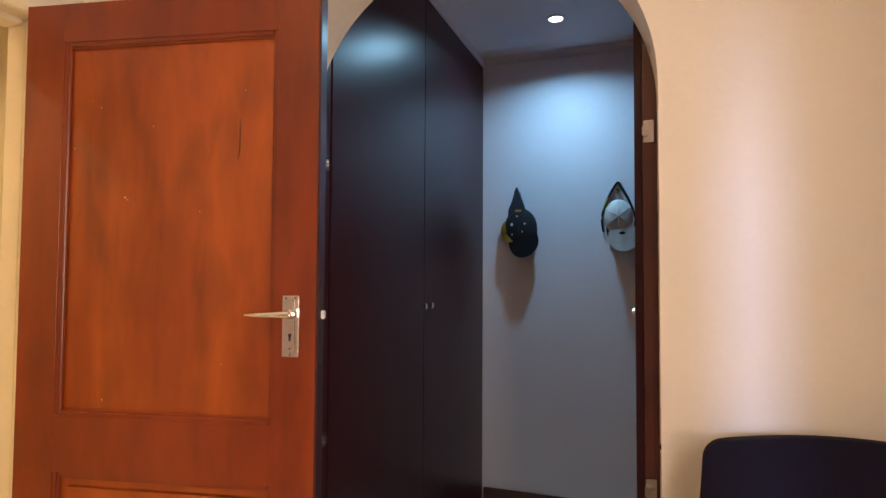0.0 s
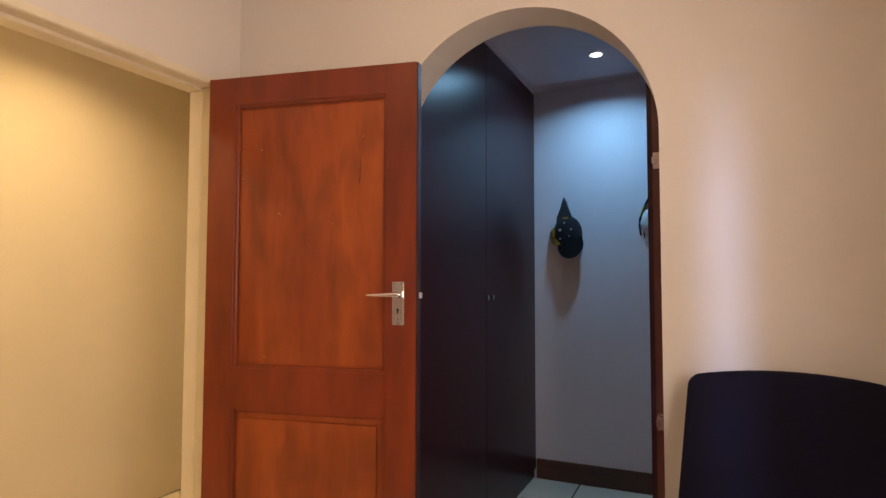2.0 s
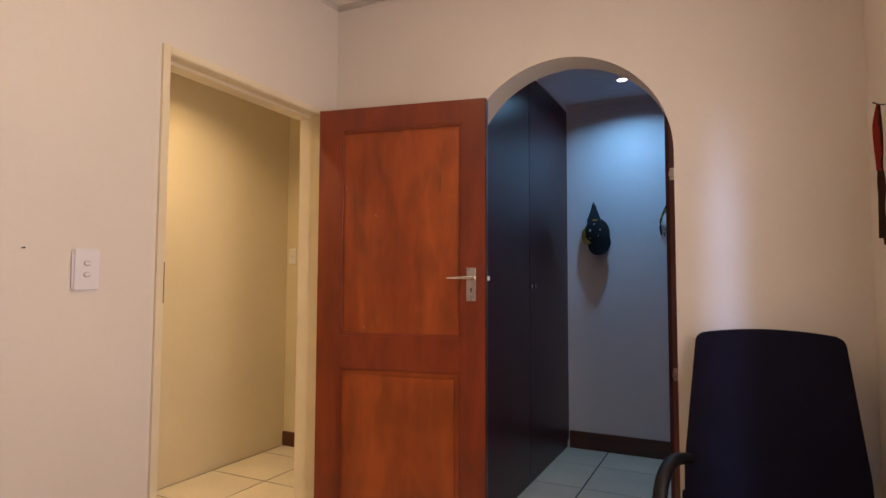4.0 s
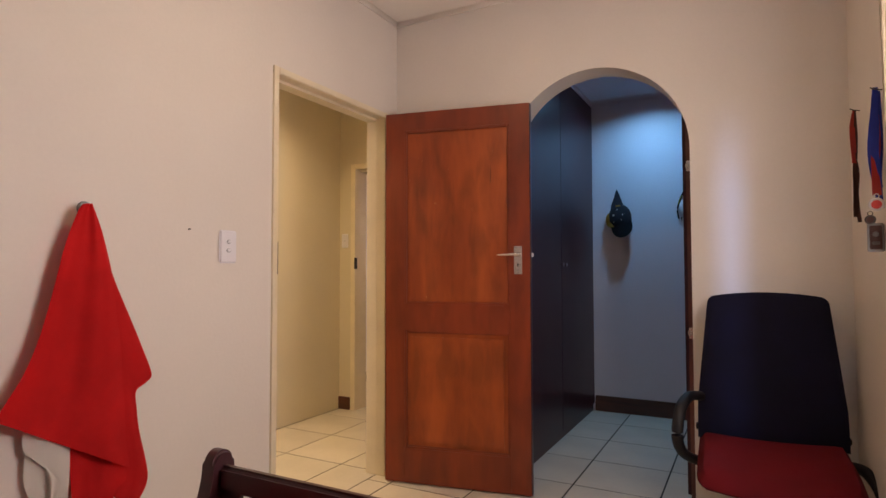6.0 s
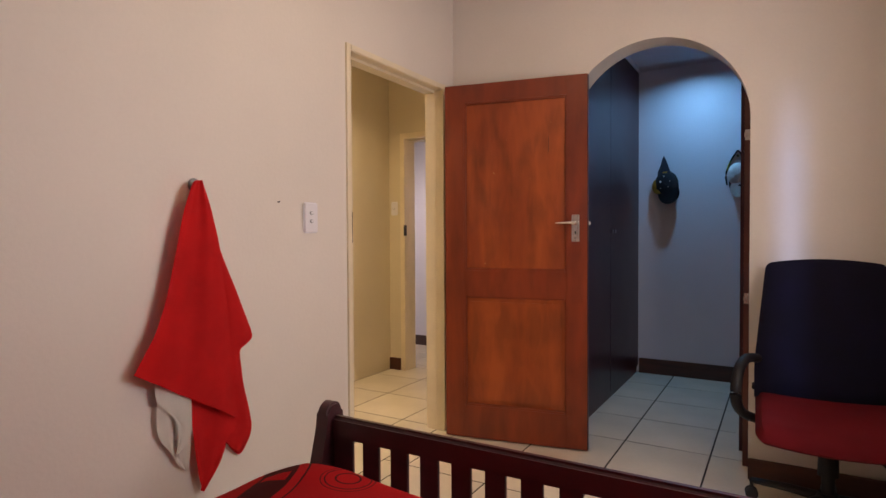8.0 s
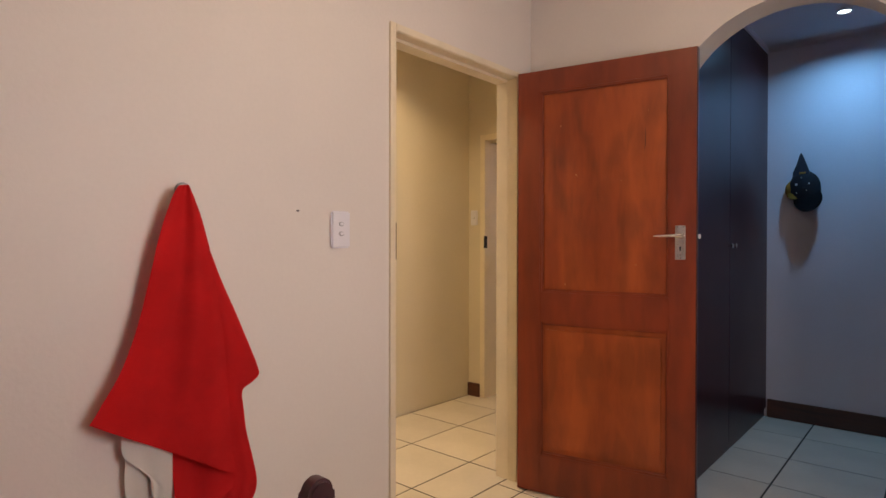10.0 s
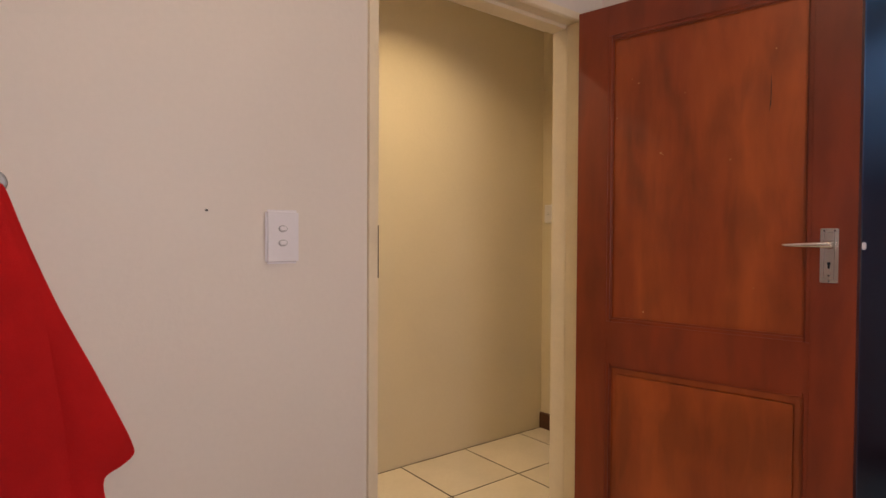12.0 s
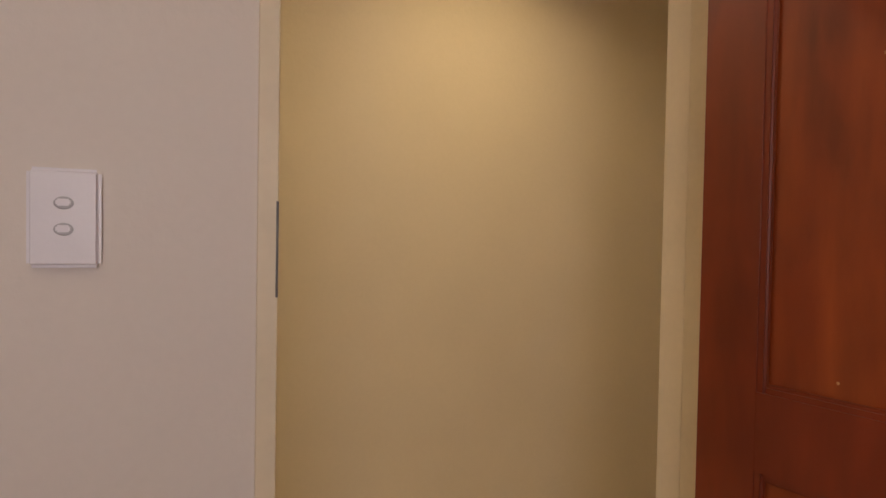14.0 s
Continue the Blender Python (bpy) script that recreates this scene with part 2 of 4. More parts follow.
def cyl(r1, r2, depth, m, sides=24, bevel=0.0):
    return add_cyl(bmesh.new(), r1, r2, depth, m, sides, bevel)


def prism(outline, y0, y1, bm=None):
    """A plate of the outline [(x, z), ...], from y0 to y1."""
    bm = bm or bmesh.new()
    a = [bm.verts.new((x, y0, z)) for x, z in outline]
    b = [bm.verts.new((x, y1, z)) for x, z in outline]
    bm.faces.new(a)
    bm.faces.new(b[::-1])
    for i in range(len(a)):
        j = (i + 1) % len(a)
        bm.faces.new((a[i], a[j], b[j], b[i]))
    return bm


def tube(points, radius, sides=10, flat=1.0, bm=None, closed=False):
    """A round or flattened rod along smooth points."""
    bm = bm or bmesh.new()
    pts = [Vector(p) for p in points]
    rings = []
    for i, p in enumerate(pts):
        a, b = pts[max(0, i - 1)], pts[min(len(pts) - 1, i + 1)]
        d = (b - a).normalized()
        side = d.cross(Vector((0, 0, 1)))
        side = side.normalized() if side.length > 0.05 else Vector((0, 1, 0))
        up = side.cross(d).normalized()
        r = radius[i] if isinstance(radius, (list, tuple)) else radius
        rings.append([bm.verts.new(p + side * math.cos(2 * math.pi * k / sides) * r + up * math.sin(2 * math.pi * k / sides) * r * flat) for k in range(sides)])
    for r0, r1 in zip(rings, rings[1:]):
        for k in range(sides):
            bm.faces.new((r0[k], r0[(k + 1) % sides], r1[(k + 1) % sides], r1[k]))
    bm.faces.new(rings[0][::-1])
    bm.faces.new(rings[-1])
    return bm


def curve_through(points, count):
    """Catmull-Rom points through a few guide points."""
    p = [Vector(points[0]), *[Vector(q) for q in points], Vector(points[-1])]
    out = []
    for i in range(count):
        s = i / (count - 1) * (len(points) - 1)
        k = min(int(s), len(points) - 2)
        t = s - k
        a, b, c, d = p[k:k + 4]
        out.append(0.5 * ((2 * b) + (c - a) * t + (2 * a - 5 * b + 4 * c - d) * t * t + (3 * b - a - 3 * c + d) * t ** 3))
    return out


# the camera's room and its neighbours
ROOM_X, ARCH_Y, ARCH_BACK, BACK_Y = 2.24, 0.06, 0.215, -3.95
CEIL_Z, CLOSET_Y, CLOSET_CEIL = 2.66, 2.03, 2.594
DOOR_Y0, DOOR_Y1, DOOR_TOP = -0.934, -0.083, 2.052
HALL_X, HALL_END, HALL_T = -1.235, 1.09, 0.14


def structure(name, bm, mat, label=""):
    return mesh_ob(name, bm, mat, kind="structure", label=label)


structure("floor", box(-2.6, 3.0, -4.1, 3.2, -0.2, -0.0025), GROUT)
bm = box(-0.105, 0, BACK_Y, DOOR_Y0 - 0.0135, 0, CEIL_Z)
add_box(bm, -0.105, 0, DOOR_Y0 - 0.0135, DOOR_Y1 + 0.0135, DOOR_TOP + 0.0135, CEIL_Z)
add_box(bm, -0.105, 0, DOOR_Y1 + 0.0135, ARCH_BACK + 0.4, 0, CEIL_Z)
structure("wall_west", bm, WALL, "pale cream painted plaster wall with a doorway to the hall")

# arch wall
ARCH_CX, ARCH_A, ARCH_B, ARCH_TOP = 1.167, 0.456, 0.45, 2.190
steps = 48
arc = [(ARCH_CX - ARCH_A * math.cos(math.pi * k / steps), ARCH_TOP - ARCH_B + ARCH_B * math.sin(math.pi * k / steps)) for k in range(steps + 1)]
bm = box(0.0, ARCH_CX - ARCH_A, ARCH_Y, ARCH_BACK, 0, CEIL_Z)
add_box(bm, ARCH_CX + ARCH_A, ROOM_X + 0.1, ARCH_Y, ARCH_BACK, 0, CEIL_Z)
for (xa, za), (xb, zb) in zip(arc, arc[1:]):
    prism([(xa, za), (xb, zb), (xb, CEIL_Z), (xa, CEIL_Z)], ARCH_Y, ARCH_BACK, bm)
bmesh.ops.remove_doubles(bm, verts=bm.verts, dist=0.0005)
structure("wall_north", bm, WALL, "cream painted wall with a round arched opening")

bm = box(ROOM_X, ROOM_X + 0.12, BACK_Y, -1.72, 0, CEIL_Z)
add_box(bm, ROOM_X, ROOM_X + 0.12, -1.72, -0.92, 0, 0.95)
add_box(bm, ROOM_X, ROOM_X + 0.12, -1.72, -0.92, 2.10, CEIL_Z)
add_box(bm, ROOM_X, ROOM_X + 0.12, -0.92, ARCH_Y, 0, CEIL_Z)
structure("wall_east", bm, WALL, "cream painted wall with a curtained window")
bm = box(-0.12, 1.20, BACK_Y - 0.12, BACK_Y, 0, CEIL_Z)
add_box(bm, 2.05, ROOM_X + 0.12, BACK_Y - 0.12, BACK_Y, 0, CEIL_Z)
# high sill chosen to end the light strip above the floor
add_box(bm, 1.20, 2.05, BACK_Y - 0.12, BACK_Y, 0, 1.45)
add_box(bm, 1.20, 2.05, BACK_Y - 0.12, BACK_Y, 2.1, CEIL_Z)
structure("wall_south", bm, WALL, "cream painted wall behind the bed")
structure("ceiling", box(-0.12, ROOM_X + 0.12, BACK_Y - 0.12, ARCH_BACK - 0.002, CEIL_Z, CEIL_Z + 0.1), CEIL)


def cove(x0, y0, x1, y1, z, size, inward):
    """A plaster cornice from one point to another; inward is the way into the room."""
    bm = bmesh.new()
    prof = [(size * (1 - math.cos(k * math.pi / 20)), -size * (1 - math.sin(k * math.pi / 20))) for k in range(11)] + [(0, 0)]
    prof[0] = (0.0004, -size)
    rows = []
    for x, y in ((x0, y0), (x1, y1)):
        rows.append([bm.verts.new((x + inward[0] * d, y + inward[1] * d, z + h)) for d, h in prof])
    for i in range(len(prof)):
        j = (i + 1) % len(prof)
        bm.faces.new((rows[0][i], rows[0][j], rows[1][j], rows[1][i]))
    for f in bm.faces:
        f.smooth = True
    bm.faces.new(rows[0])
    bm.faces.new(rows[1][::-1])
    return bm


structure("cornice", cove(0, BACK_Y, 0, ARCH_Y, CEIL_Z - 0.001, 0.022, (1, 0)), CEIL)
structure("cornice", cove(0.0, ARCH_Y, ROOM_X, ARCH_Y, CEIL_Z - 0.001, 0.0225, (0, -1)), CEIL)
structure("cornice", cove(ROOM_X, BACK_Y, ROOM_X, ARCH_Y, CEIL_Z - 0.001, 0.0215, (-1, 0)), CEIL)

# dressing area behind the arch
structure("wall_closet_back", box(0.1, 2.4, CLOSET_Y, CLOSET_Y + 0.12, 0, CLOSET_CEIL + 0.1), CLOSET, "smooth pale wall at the end of the dressing area")
structure("wall_closet_west", box(0.002, 0.1, ARCH_BACK, CLOSET_Y + 0.1, 0, CLOSET_CEIL + 0.1), CLOSET)
structure("wall_closet_east", box(2.3, 2.4, ARCH_BACK, CLOSET_Y, 0, CLOSET_CEIL + 0.1), CLOSET)
structure("closet_ceiling", box(0.1, 2.3, ARCH_BACK, CLOSET_Y, CLOSET_CEIL, CLOSET_CEIL + 0.1), CLOSET)
structure("cornice", cove(0.1, CLOSET_Y, 2.3, CLOSET_Y, CLOSET_CEIL - 0.001, 0.035, (0, -1)), CLOSET)

# hall and the room beyond it
structure("wall_hall_west", box(HALL_X - 0.12, HALL_X, -2.6, HALL_END, 0, 2.7), HALL, "cream yellow hall wall without skirting")
HD0, HD1, HDT = -1.068, -0.30, 2.022
bm = box(HALL_X - 0.12, HD0 - 0.0135, HALL_END, HALL_END + HALL_T, 0, 2.7)
add_box(bm, HD0 - 0.0135, HD1 + 0.0135, HALL_END, HALL_END + HALL_T, HDT + 0.0135, 2.7)
add_box(bm, HD1 + 0.0135, -0.105, HALL_END, HALL_END + HALL_T, 0, 2.7)
structure("wall_hall_end", bm, HALL, "cream hall end wall with a door opening")
structure("wall_hall_east", box(-0.1045, -0.001, ARCH_BACK + 0.4, HALL_END + HALL_T, 0, 2.7), HALL)
structure("wall_hall_south", box(HALL_X - 0.12, -0.105, -2.72, -2.6, 0, 2.7), HALL)
structure("hall_ceiling", box(HALL_X - 0.12, -0.105, -2.72, HALL_END + HALL_T, 2.62, 2.72), CEIL)
structure("wall_far_north", box(-2.5, 0.6, 2.16, 2.28, 0, 2.7), CLOSET, "bright white wall of the room beyond the hall")
structure("wall_far_west", box(-2.6, -2.5, HALL_END + HALL_T, 2.28, 0, 2.7), CLOSET)
structure("wall_far_east", box(-0.104, 0.001, HALL_END + HALL_T + 0.0005, 2.1595, 0, 2.7), CLOSET)
structure("far_ceiling", box(-2.6, 0.0, HALL_END + HALL_T, 2.28, 2.62, 2.72), CEIL)


# skirtings
def skirting(x0, x1, y0, y1, h=0.105):
    structure("baseboard", box(x0, x1, y0, y1, 0.0, h, 0.004), SKIRT, "dark stained wooden skirting board")


skirting(ARCH_CX + ARCH_A + 0.0, ROOM_X - 0.019, ARCH_Y - 0.018, ARCH_Y - 0.0005)
skirting(ROOM_X - 0.018, ROOM_X - 0.0005, BACK_Y + 0.02, ARCH_Y - 0.001)
skirting(0.71, 1.58, CLOSET_Y - 0.018, CLOSET_Y - 0.0005, 0.126)
skirting(HALL_X + 0.001, HD0 - 0.050, HALL_END - 0.018, HALL_END - 0.0005)
skirting(-2.4, 0.5, 2.142, 2.1595)


# pressed steel door frames
def door_frame(name, label, x0, x1, y0, y1, top, lip, across):
    """Frame round an opening y0..y1 (across 'y') in a wall x0..x1, or x0..x1 (across 'x') in a wall y0..y1."""
    t = thing(name, label, "door frame")
    t["kind"] = "structure"
    e = 0.012

    def jamb(lo, hi, inner, outer):
        s = math.copysign(1, outer - inner)
        bm = bmesh.new()
        for a, b in ((lo - e, lo + 0.0004), (hi - 0.0004, hi + e)):
            add_box(bm, a, b, min(inner, outer), max(inner, outer), 0, top + lip, 0.0012, 1)
        add_box(bm, lo - 0.0002, hi + 0.0002, min(inner, inner + s * 0.013), max(inner, inner + s * 0.013), 0, top)
        add_box(bm, lo - e + 0.002, hi - 0.045, min(inner - s * 0.0012, inner + s * 0.002), max(inner - s * 0.0012, inner + s * 0.002), 0, top, 0.001)
        return bm

    if across == "y":
        for inner, outer in ((y0, y0 - lip), (y1, y1 + lip)):
            mesh_ob("jamb", jamb(x0, x1, inner, outer), FRAME, t)
        bm = bmesh.new()
        add_box(bm, x0 - e, x0 - 0.0005, y0, y1, top, top + lip, 0.003)
        add_box(bm, x1 + 0.0005, x1 + e, y0, y1, top, top + lip, 0.003)
        add_box(bm, x0, x1, y0, y1, top, top + 0.013)
        add_box(bm, x0 - 0.01, x1 - 0.045, y0 + 0.008, y1 - 0.008, top - 0.014, top + 0.001, 0.002)
        mesh_ob("head", bm, FRAME, t)
    else:
        rot = pose(0, 0, 0, 0, 0, 90)
        for inner, outer in ((x0, x0 - lip), (x1, x1 + lip)):
            bm = jamb(-y1, -y0, inner, outer)
            bmesh.ops.transform(bm, matrix=Matrix(((0, 1, 0, 0), (-1, 0, 0, 0), (0, 0, 1, 0), (0, 0, 0, 1))), verts=bm.verts)
            mesh_ob("jamb", bm, FRAME, t)
        bm = bmesh.new()
        add_box(bm, x0, x1, y0 - e, y0 - 0.0005, top, top + lip, 0.003)
        add_box(bm, x0, x1, y1 + 0.0005, y1 + e, top, top + lip, 0.003)
        add_box(bm, x0, x1, y0, y1, top, top + 0.013)
        add_box(bm, x0 + 0.008, x1 - 0.008, y0 + 0.045, y1 + 0.01, top - 0.014, top + 0.001, 0.002)
        mesh_ob("head", bm, FRAME, t)
    return t


f1 = door_frame("door_frame", "cream enamelled pressed steel door frame", -0.105, 0.0, DOOR_Y0, DOOR_Y1, DOOR_TOP, 0.030, "y")
mesh_ob("strike_plate", box(-0.010, 0.0125, DOOR_Y0 - 0.003, DOOR_Y0 + 0.0006, 1.150, 1.295), METAL, f1, "dark worn strike plate slot")
f2 = door_frame("door_frame", "cream enamelled steel door frame at the hall's end", HD0, HD1, HALL_END, HALL_END + HALL_T, HDT, 0.045, "x")
mesh_ob("strike_plate", box(HD0 - 0.008, HD0 + 0.0012, HALL_END - 0.0125, HALL_END + 0.02, 1.18, 1.275), BLACK, f2, "dark strike plate in the frame")


# the open door
def panelled_door():
    d = thing("door", "open reddish-brown varnished wooden door with two recessed panels", "door", (0.061, -0.149, 0.0), math.degrees(math.atan2(0.154, 0.798)))
    W, T, z0, z1 = 0.813, 0.040, 0.010, 2.046
    s0, s1 = 0.112, 0.704
    mesh_ob("edge_strip", box(W - 0.006, W + 0.0004, 0.002, T + 0.0004, z0 + 0.002, z1 - 0.002, 0.0002), BEDWOOD, d, "dark strip along the free edge of the door")
    rails = [(z0, 0.195), (0.838, 0.980), (1.944, z1)]
    mesh_ob("stile", box(0, s0, 0, T, z0, z1, 0.0007, 1), STILE, d)
    mesh_ob("stile", box(s1, W - 0.0055, 0, T, z0, z1, 0.0007, 1), STILE, d)
    for a, b in rails:
        bm = box(s0, s1, 0.0002, T - 0.0002, a, b)
        mesh_ob("rail", bm, STILE, d)
    for a, b in ((0.195, 0.838), (0.980, 1.944)):
        mesh_ob("panel", box(s0, s1, 0.016, T - 0.016, a, b), PANEL, d, "lighter orange-brown plywood panel")
        bm = bmesh.new()
        w = 0.016
        for x0, x1, c, e in ((s0 - 0.008, s0 + w, a - 0.007, b + 0.007), (s1 - w, s1 + 0.008, a - 0.007, b + 0.007)):
            add_box(bm, x0, x1, 0.003, 0.018, c, e, 0.006, 3)
        for c, e in ((a - 0.008, a + w), (b - w, b + 0.008)):
            add_box(bm, s0 + w * 0.6, s1 - w * 0.6, 0.0035, 0.018, c, e, 0.006, 3)
        mesh_ob("moulding", bm, STILE, d, smooth=True)
    # lower panel has a raised field
    mesh_ob("raised_field", box(s0 + 0.034, s1 - 0.034, 0.010, 0.017, 0.195 + 0.034, 0.838 - 0.034, 0.006, 2), PANEL, d)
    hu = 0.746
    h = mesh_ob("handle_plate", box(hu - 0.021, hu + 0.021, -0.0035, 0.0005, 1.146, 1.292, 0.0016), CHROME, d, "worn chrome lever handle plate")
    bm = bmesh.new()
    add_box(bm, hu - 0.012, hu + 0.012, -0.0060, -0.003, 1.156, 1.282, 0.0015)
    mesh_ob("plate_ridge", bm, CHROME, h)
    bm = cyl(0.011, 0.009, 0.026, pose(hu, -0.016, 1.247, 90, 0, 0), 20)
    tube(curve_through([(hu + 0.008, -0.032, 1.249), (hu - 0.03, -0.036, 1.248), (hu - 0.07, -0.034, 1.247), (hu - 0.105, -0.030, 1.2465)], 14), [0.0095, 0.0095, 0.009, 0.0085, 0.008, 0.0076, 0.0072, 0.0068, 0.0063, 0.0058, 0.0052, 0.0046, 0.0038, 0.002], 12, 1.0, bm)
    mesh_ob("lever", bm, CHROME, h, "tapered chrome lever", smooth=True)
    bm = cyl(0.0042, 0.0042, 0.002, pose(hu, -0.0065, 1.198, 90, 0, 0), 14)
    add_box(bm, hu - 0.0022, hu + 0.0022, -0.0075, -0.0058, 1.184, 1.197)
    mesh_ob("keyhole", bm, BLACK, h)
    for dx, z in ((-0.012, 1.286), (0.012, 1.286), (0.0, 1.166), (-0.0, 1.1515)):
        mesh_ob("screw", cyl(0.0030, 0.0024, 0.0024, pose(hu + dx, -0.0042 if z > 1.2 or z < 1.155 else -0.0066, z, 90, 0, 0), 12), METAL, h)
    lp = mesh_ob("lock_plate", box(W - 0.0005, W + 0.0015, 0.009, 0.031, 1.13, 1.31, 0.0005), METAL, d, "dull steel lock face plate on the door's edge")
    mesh_ob("latch", box(W + 0.001, W + 0.011, 0.013, 0.027, 1.236, 1.256, 0.002), PLASTIC, lp, "bright latch bolt")
    for z in (0.25, 1.02, 1.80):
        mesh_ob("hinge", cyl(0.006, 0.006, 0.09, pose(-0.004, 0.030, z), 14, 0.001), CHROME, d, smooth=True)
    # pale flecks and one dark crack in the upper panel
    bm = bmesh.new()
    for x, z, q in ((0.211, 1.773, 2.2), (0.188, 1.790, 1.4), (0.610, 1.803, 1.8), (0.360, 1.719, 1.8), (0.137, 1.668, 2.4), (0.286, 1.537, 3.4), (0.293, 1.531, 2.0), (0.494, 1.499, 1.6), (0.235, 1.021, 3.0), (0.560, 1.120, 1.5)):
        add_cyl(bm, q * 0.001, q * 0.0007, 0.0008, pose(x, 0.0158, z, 90, 0, 0), 7)
    mesh_ob("fleck", bm, DOT, d, "small pale flecks in the varnish", kind="stuff")
    mesh_ob("crack", prism([(0.594, 1.625), (0.5965, 1.66), (0.597, 1.70), (0.5985, 1.735), (0.5995, 1.70), (0.599, 1.65)], 0.0154, 0.0166), BROWNRIB, d, "dark crack in the veneer")
    return d


panelled_door()


# wardrobes
def knob(parent, x, y, z, way):
    bm = cyl(0.005, 0.005, 0.018, pose(x + way * 0.009, y, z, 0, 90, 0), 12)
    add_cyl(bm, 0.012, 0.014, 0.010, pose(x + way * 0.022, y, z, 0, 90, 0), 18, 0.003)
    return mesh_ob("knob", bm, CHROME, parent, "small round metal knob", smooth=True)


def hinge_plate(parent, x, y, z):
    bm = box(x - 0.013, x + 0.010, y - 0.003, y, z - 0.026, z + 0.026, 0.001)
    add_box(bm, x - 0.016, x - 0.002, y - 0.012, y - 0.002, z - 0.012, z + 0.012, 0.002)
    for dz in (-0.019, 0.019):
        add_cyl(bm, 0.003, 0.003, 0.003, pose(x + 0.003, y - 0.004, z + dz, 90, 0, 0), 10)
    return mesh_ob("hinge", bm, CHROME, parent, "bright cabinet hinge plate")


WX, WR, WTOP = 0.702, 1.590, 2.552
ld = [(0.325, 1.095), (1.099, CLOSET_Y - 0.004)]
w = thing("wardrobe", "tall built-in wardrobe with dark brown flush doors reaching the ceiling", "wardrobe", (WX, 0, 0))
mesh_ob("carcass", box(-0.60, -0.027, ARCH_BACK + 0.095, CLOSET_Y - 0.003, 0, WTOP), DARK, w)
mesh_ob("end_frame", box(-0.026, -0.003, 0.257, 0.322, 0.0, WTOP, 0.002), DARK, w, "narrow dark end stile")
for a, b in ld:
    leaf = mesh_ob("door", box(-0.018, 0.0, a, b, 0.06, WTOP - 0.004, 0.0015), DARK, w)
for y in (1.060, 1.135):
    knob(w, 0.0, y, 1.205, 1)
mesh_ob("plinth", box(-0.06, -0.012, 0.285, CLOSET_Y - 0.004, 0.0, 0.056), DARK, w)
for z in (0.855, 1.672):
    bm = box(-0.004, -0.001, 0.276, 0.314, z - 0.020, z + 0.020, 0.0008)
    add_box(bm, -0.002, 0.005, 0.298, 0.312, z - 0.010, z + 0.010, 0.002)
    for dz in (-0.012, 0.012):
        add_cyl(bm, 0.003, 0.003, 0.003, pose(0.0, 0.284, z + dz, 0, 90, 0), 10)
    mesh_ob("hinge", bm, CHROME, w, "bright cabinet hinge plate")
structure("bulkhead", box(0.1, WX + 0.004, ARCH_BACK + 0.001, CLOSET_Y - 0.001, WTOP + 0.003, CLOSET_CEIL - 0.001), CLOSET, "pale boxing between wardrobe and ceiling")

w = thing("wardrobe", "dark brown built-in wardrobe seen end on beside the arch", "wardrobe", (WR, 0, 0))
mesh_ob("carcass", box(0.022, 0.70, ARCH_BACK + 0.004, CLOSET_Y - 0.003, 0, WTOP), DARK, w)
mesh_ob("end_frame", box(0.001, 0.10, 0.219, 0.262, 0.0, WTOP, 0.002), MAHOG, w, "reddish-brown wooden end frame")
for a, b in ((0.264, 1.095), (1.099, CLOSET_Y - 0.03)):
    mesh_ob("door", box(-0.018, 0.0, a, b, 0.06, WTOP - 0.004, 0.0015), DARK, w)
for y in (1.06, 1.135):
    knob(w, -0.018, y, 1.205, -1)
mesh_ob("plinth", box(0.0, 0.02, 0.264, CLOSET_Y - 0.02, 0.0, 0.056), DARK, w)
for z in (0.857, 1.680):
    hinge_plate(w, 0.016, 0.219, z)
structure("bulkhead", box(WR - 0.004, 2.3, ARCH_BACK + 0.001, CLOSET_Y - 0.001, WTOP + 0.003, CLOSET_CEIL - 0.001), CLOSET, "pale boxing between wardrobe and ceiling")


# ceiling lamps
def downlight(at, r, face, label):
    d = thing("ceiling_light", label, "ceiling light", at)
    bm = bmesh.new()
    n = 32
    rings = [[bm.verts.new((rr * math.cos(2 * math.pi * k / n), rr * math.sin(2 * math.pi * k / n), z)) for k in range(n)] for rr, z in ((r * 1.45, 0.0), (r * 1.42, -0.006), (r * 1.1, -0.008), (r, -0.002), (r, 0.0))]
    for a, b in zip(rings, rings[1:]):
        for k in range(n):
            bm.faces.new((a[k], a[(k + 1) % n], b[(k + 1) % n], b[k]))
    mesh_ob("trim_ring", bm, PLASTIC, d, smooth=True)
    mesh_ob("lamp_face", cyl(r, r, 0.003, pose(0, 0, -0.003), n), face, d, "glowing round lamp face")


downlight((CLOSET_LAMP[0], CLOSET_LAMP[1], CLOSET_CEIL - 0.0005), 0.031, LEDCOOL, "small round recessed downlight giving cool bluish light")
# the second of these fixtures only houses the added hall fill
for h_ in (HALL_LAMP, HALL_FILL_LAMP):
    downlight((h_[0], h_[1], 2.6195), 0.036, LEDWARM, "small round recessed downlight out of view giving warm light")
downlight((ROOM_LAMP[0], ROOM_LAMP[1], CEIL_Z - 0.0005), 0.11, LEDWARM, "round white ceiling light giving warm light")


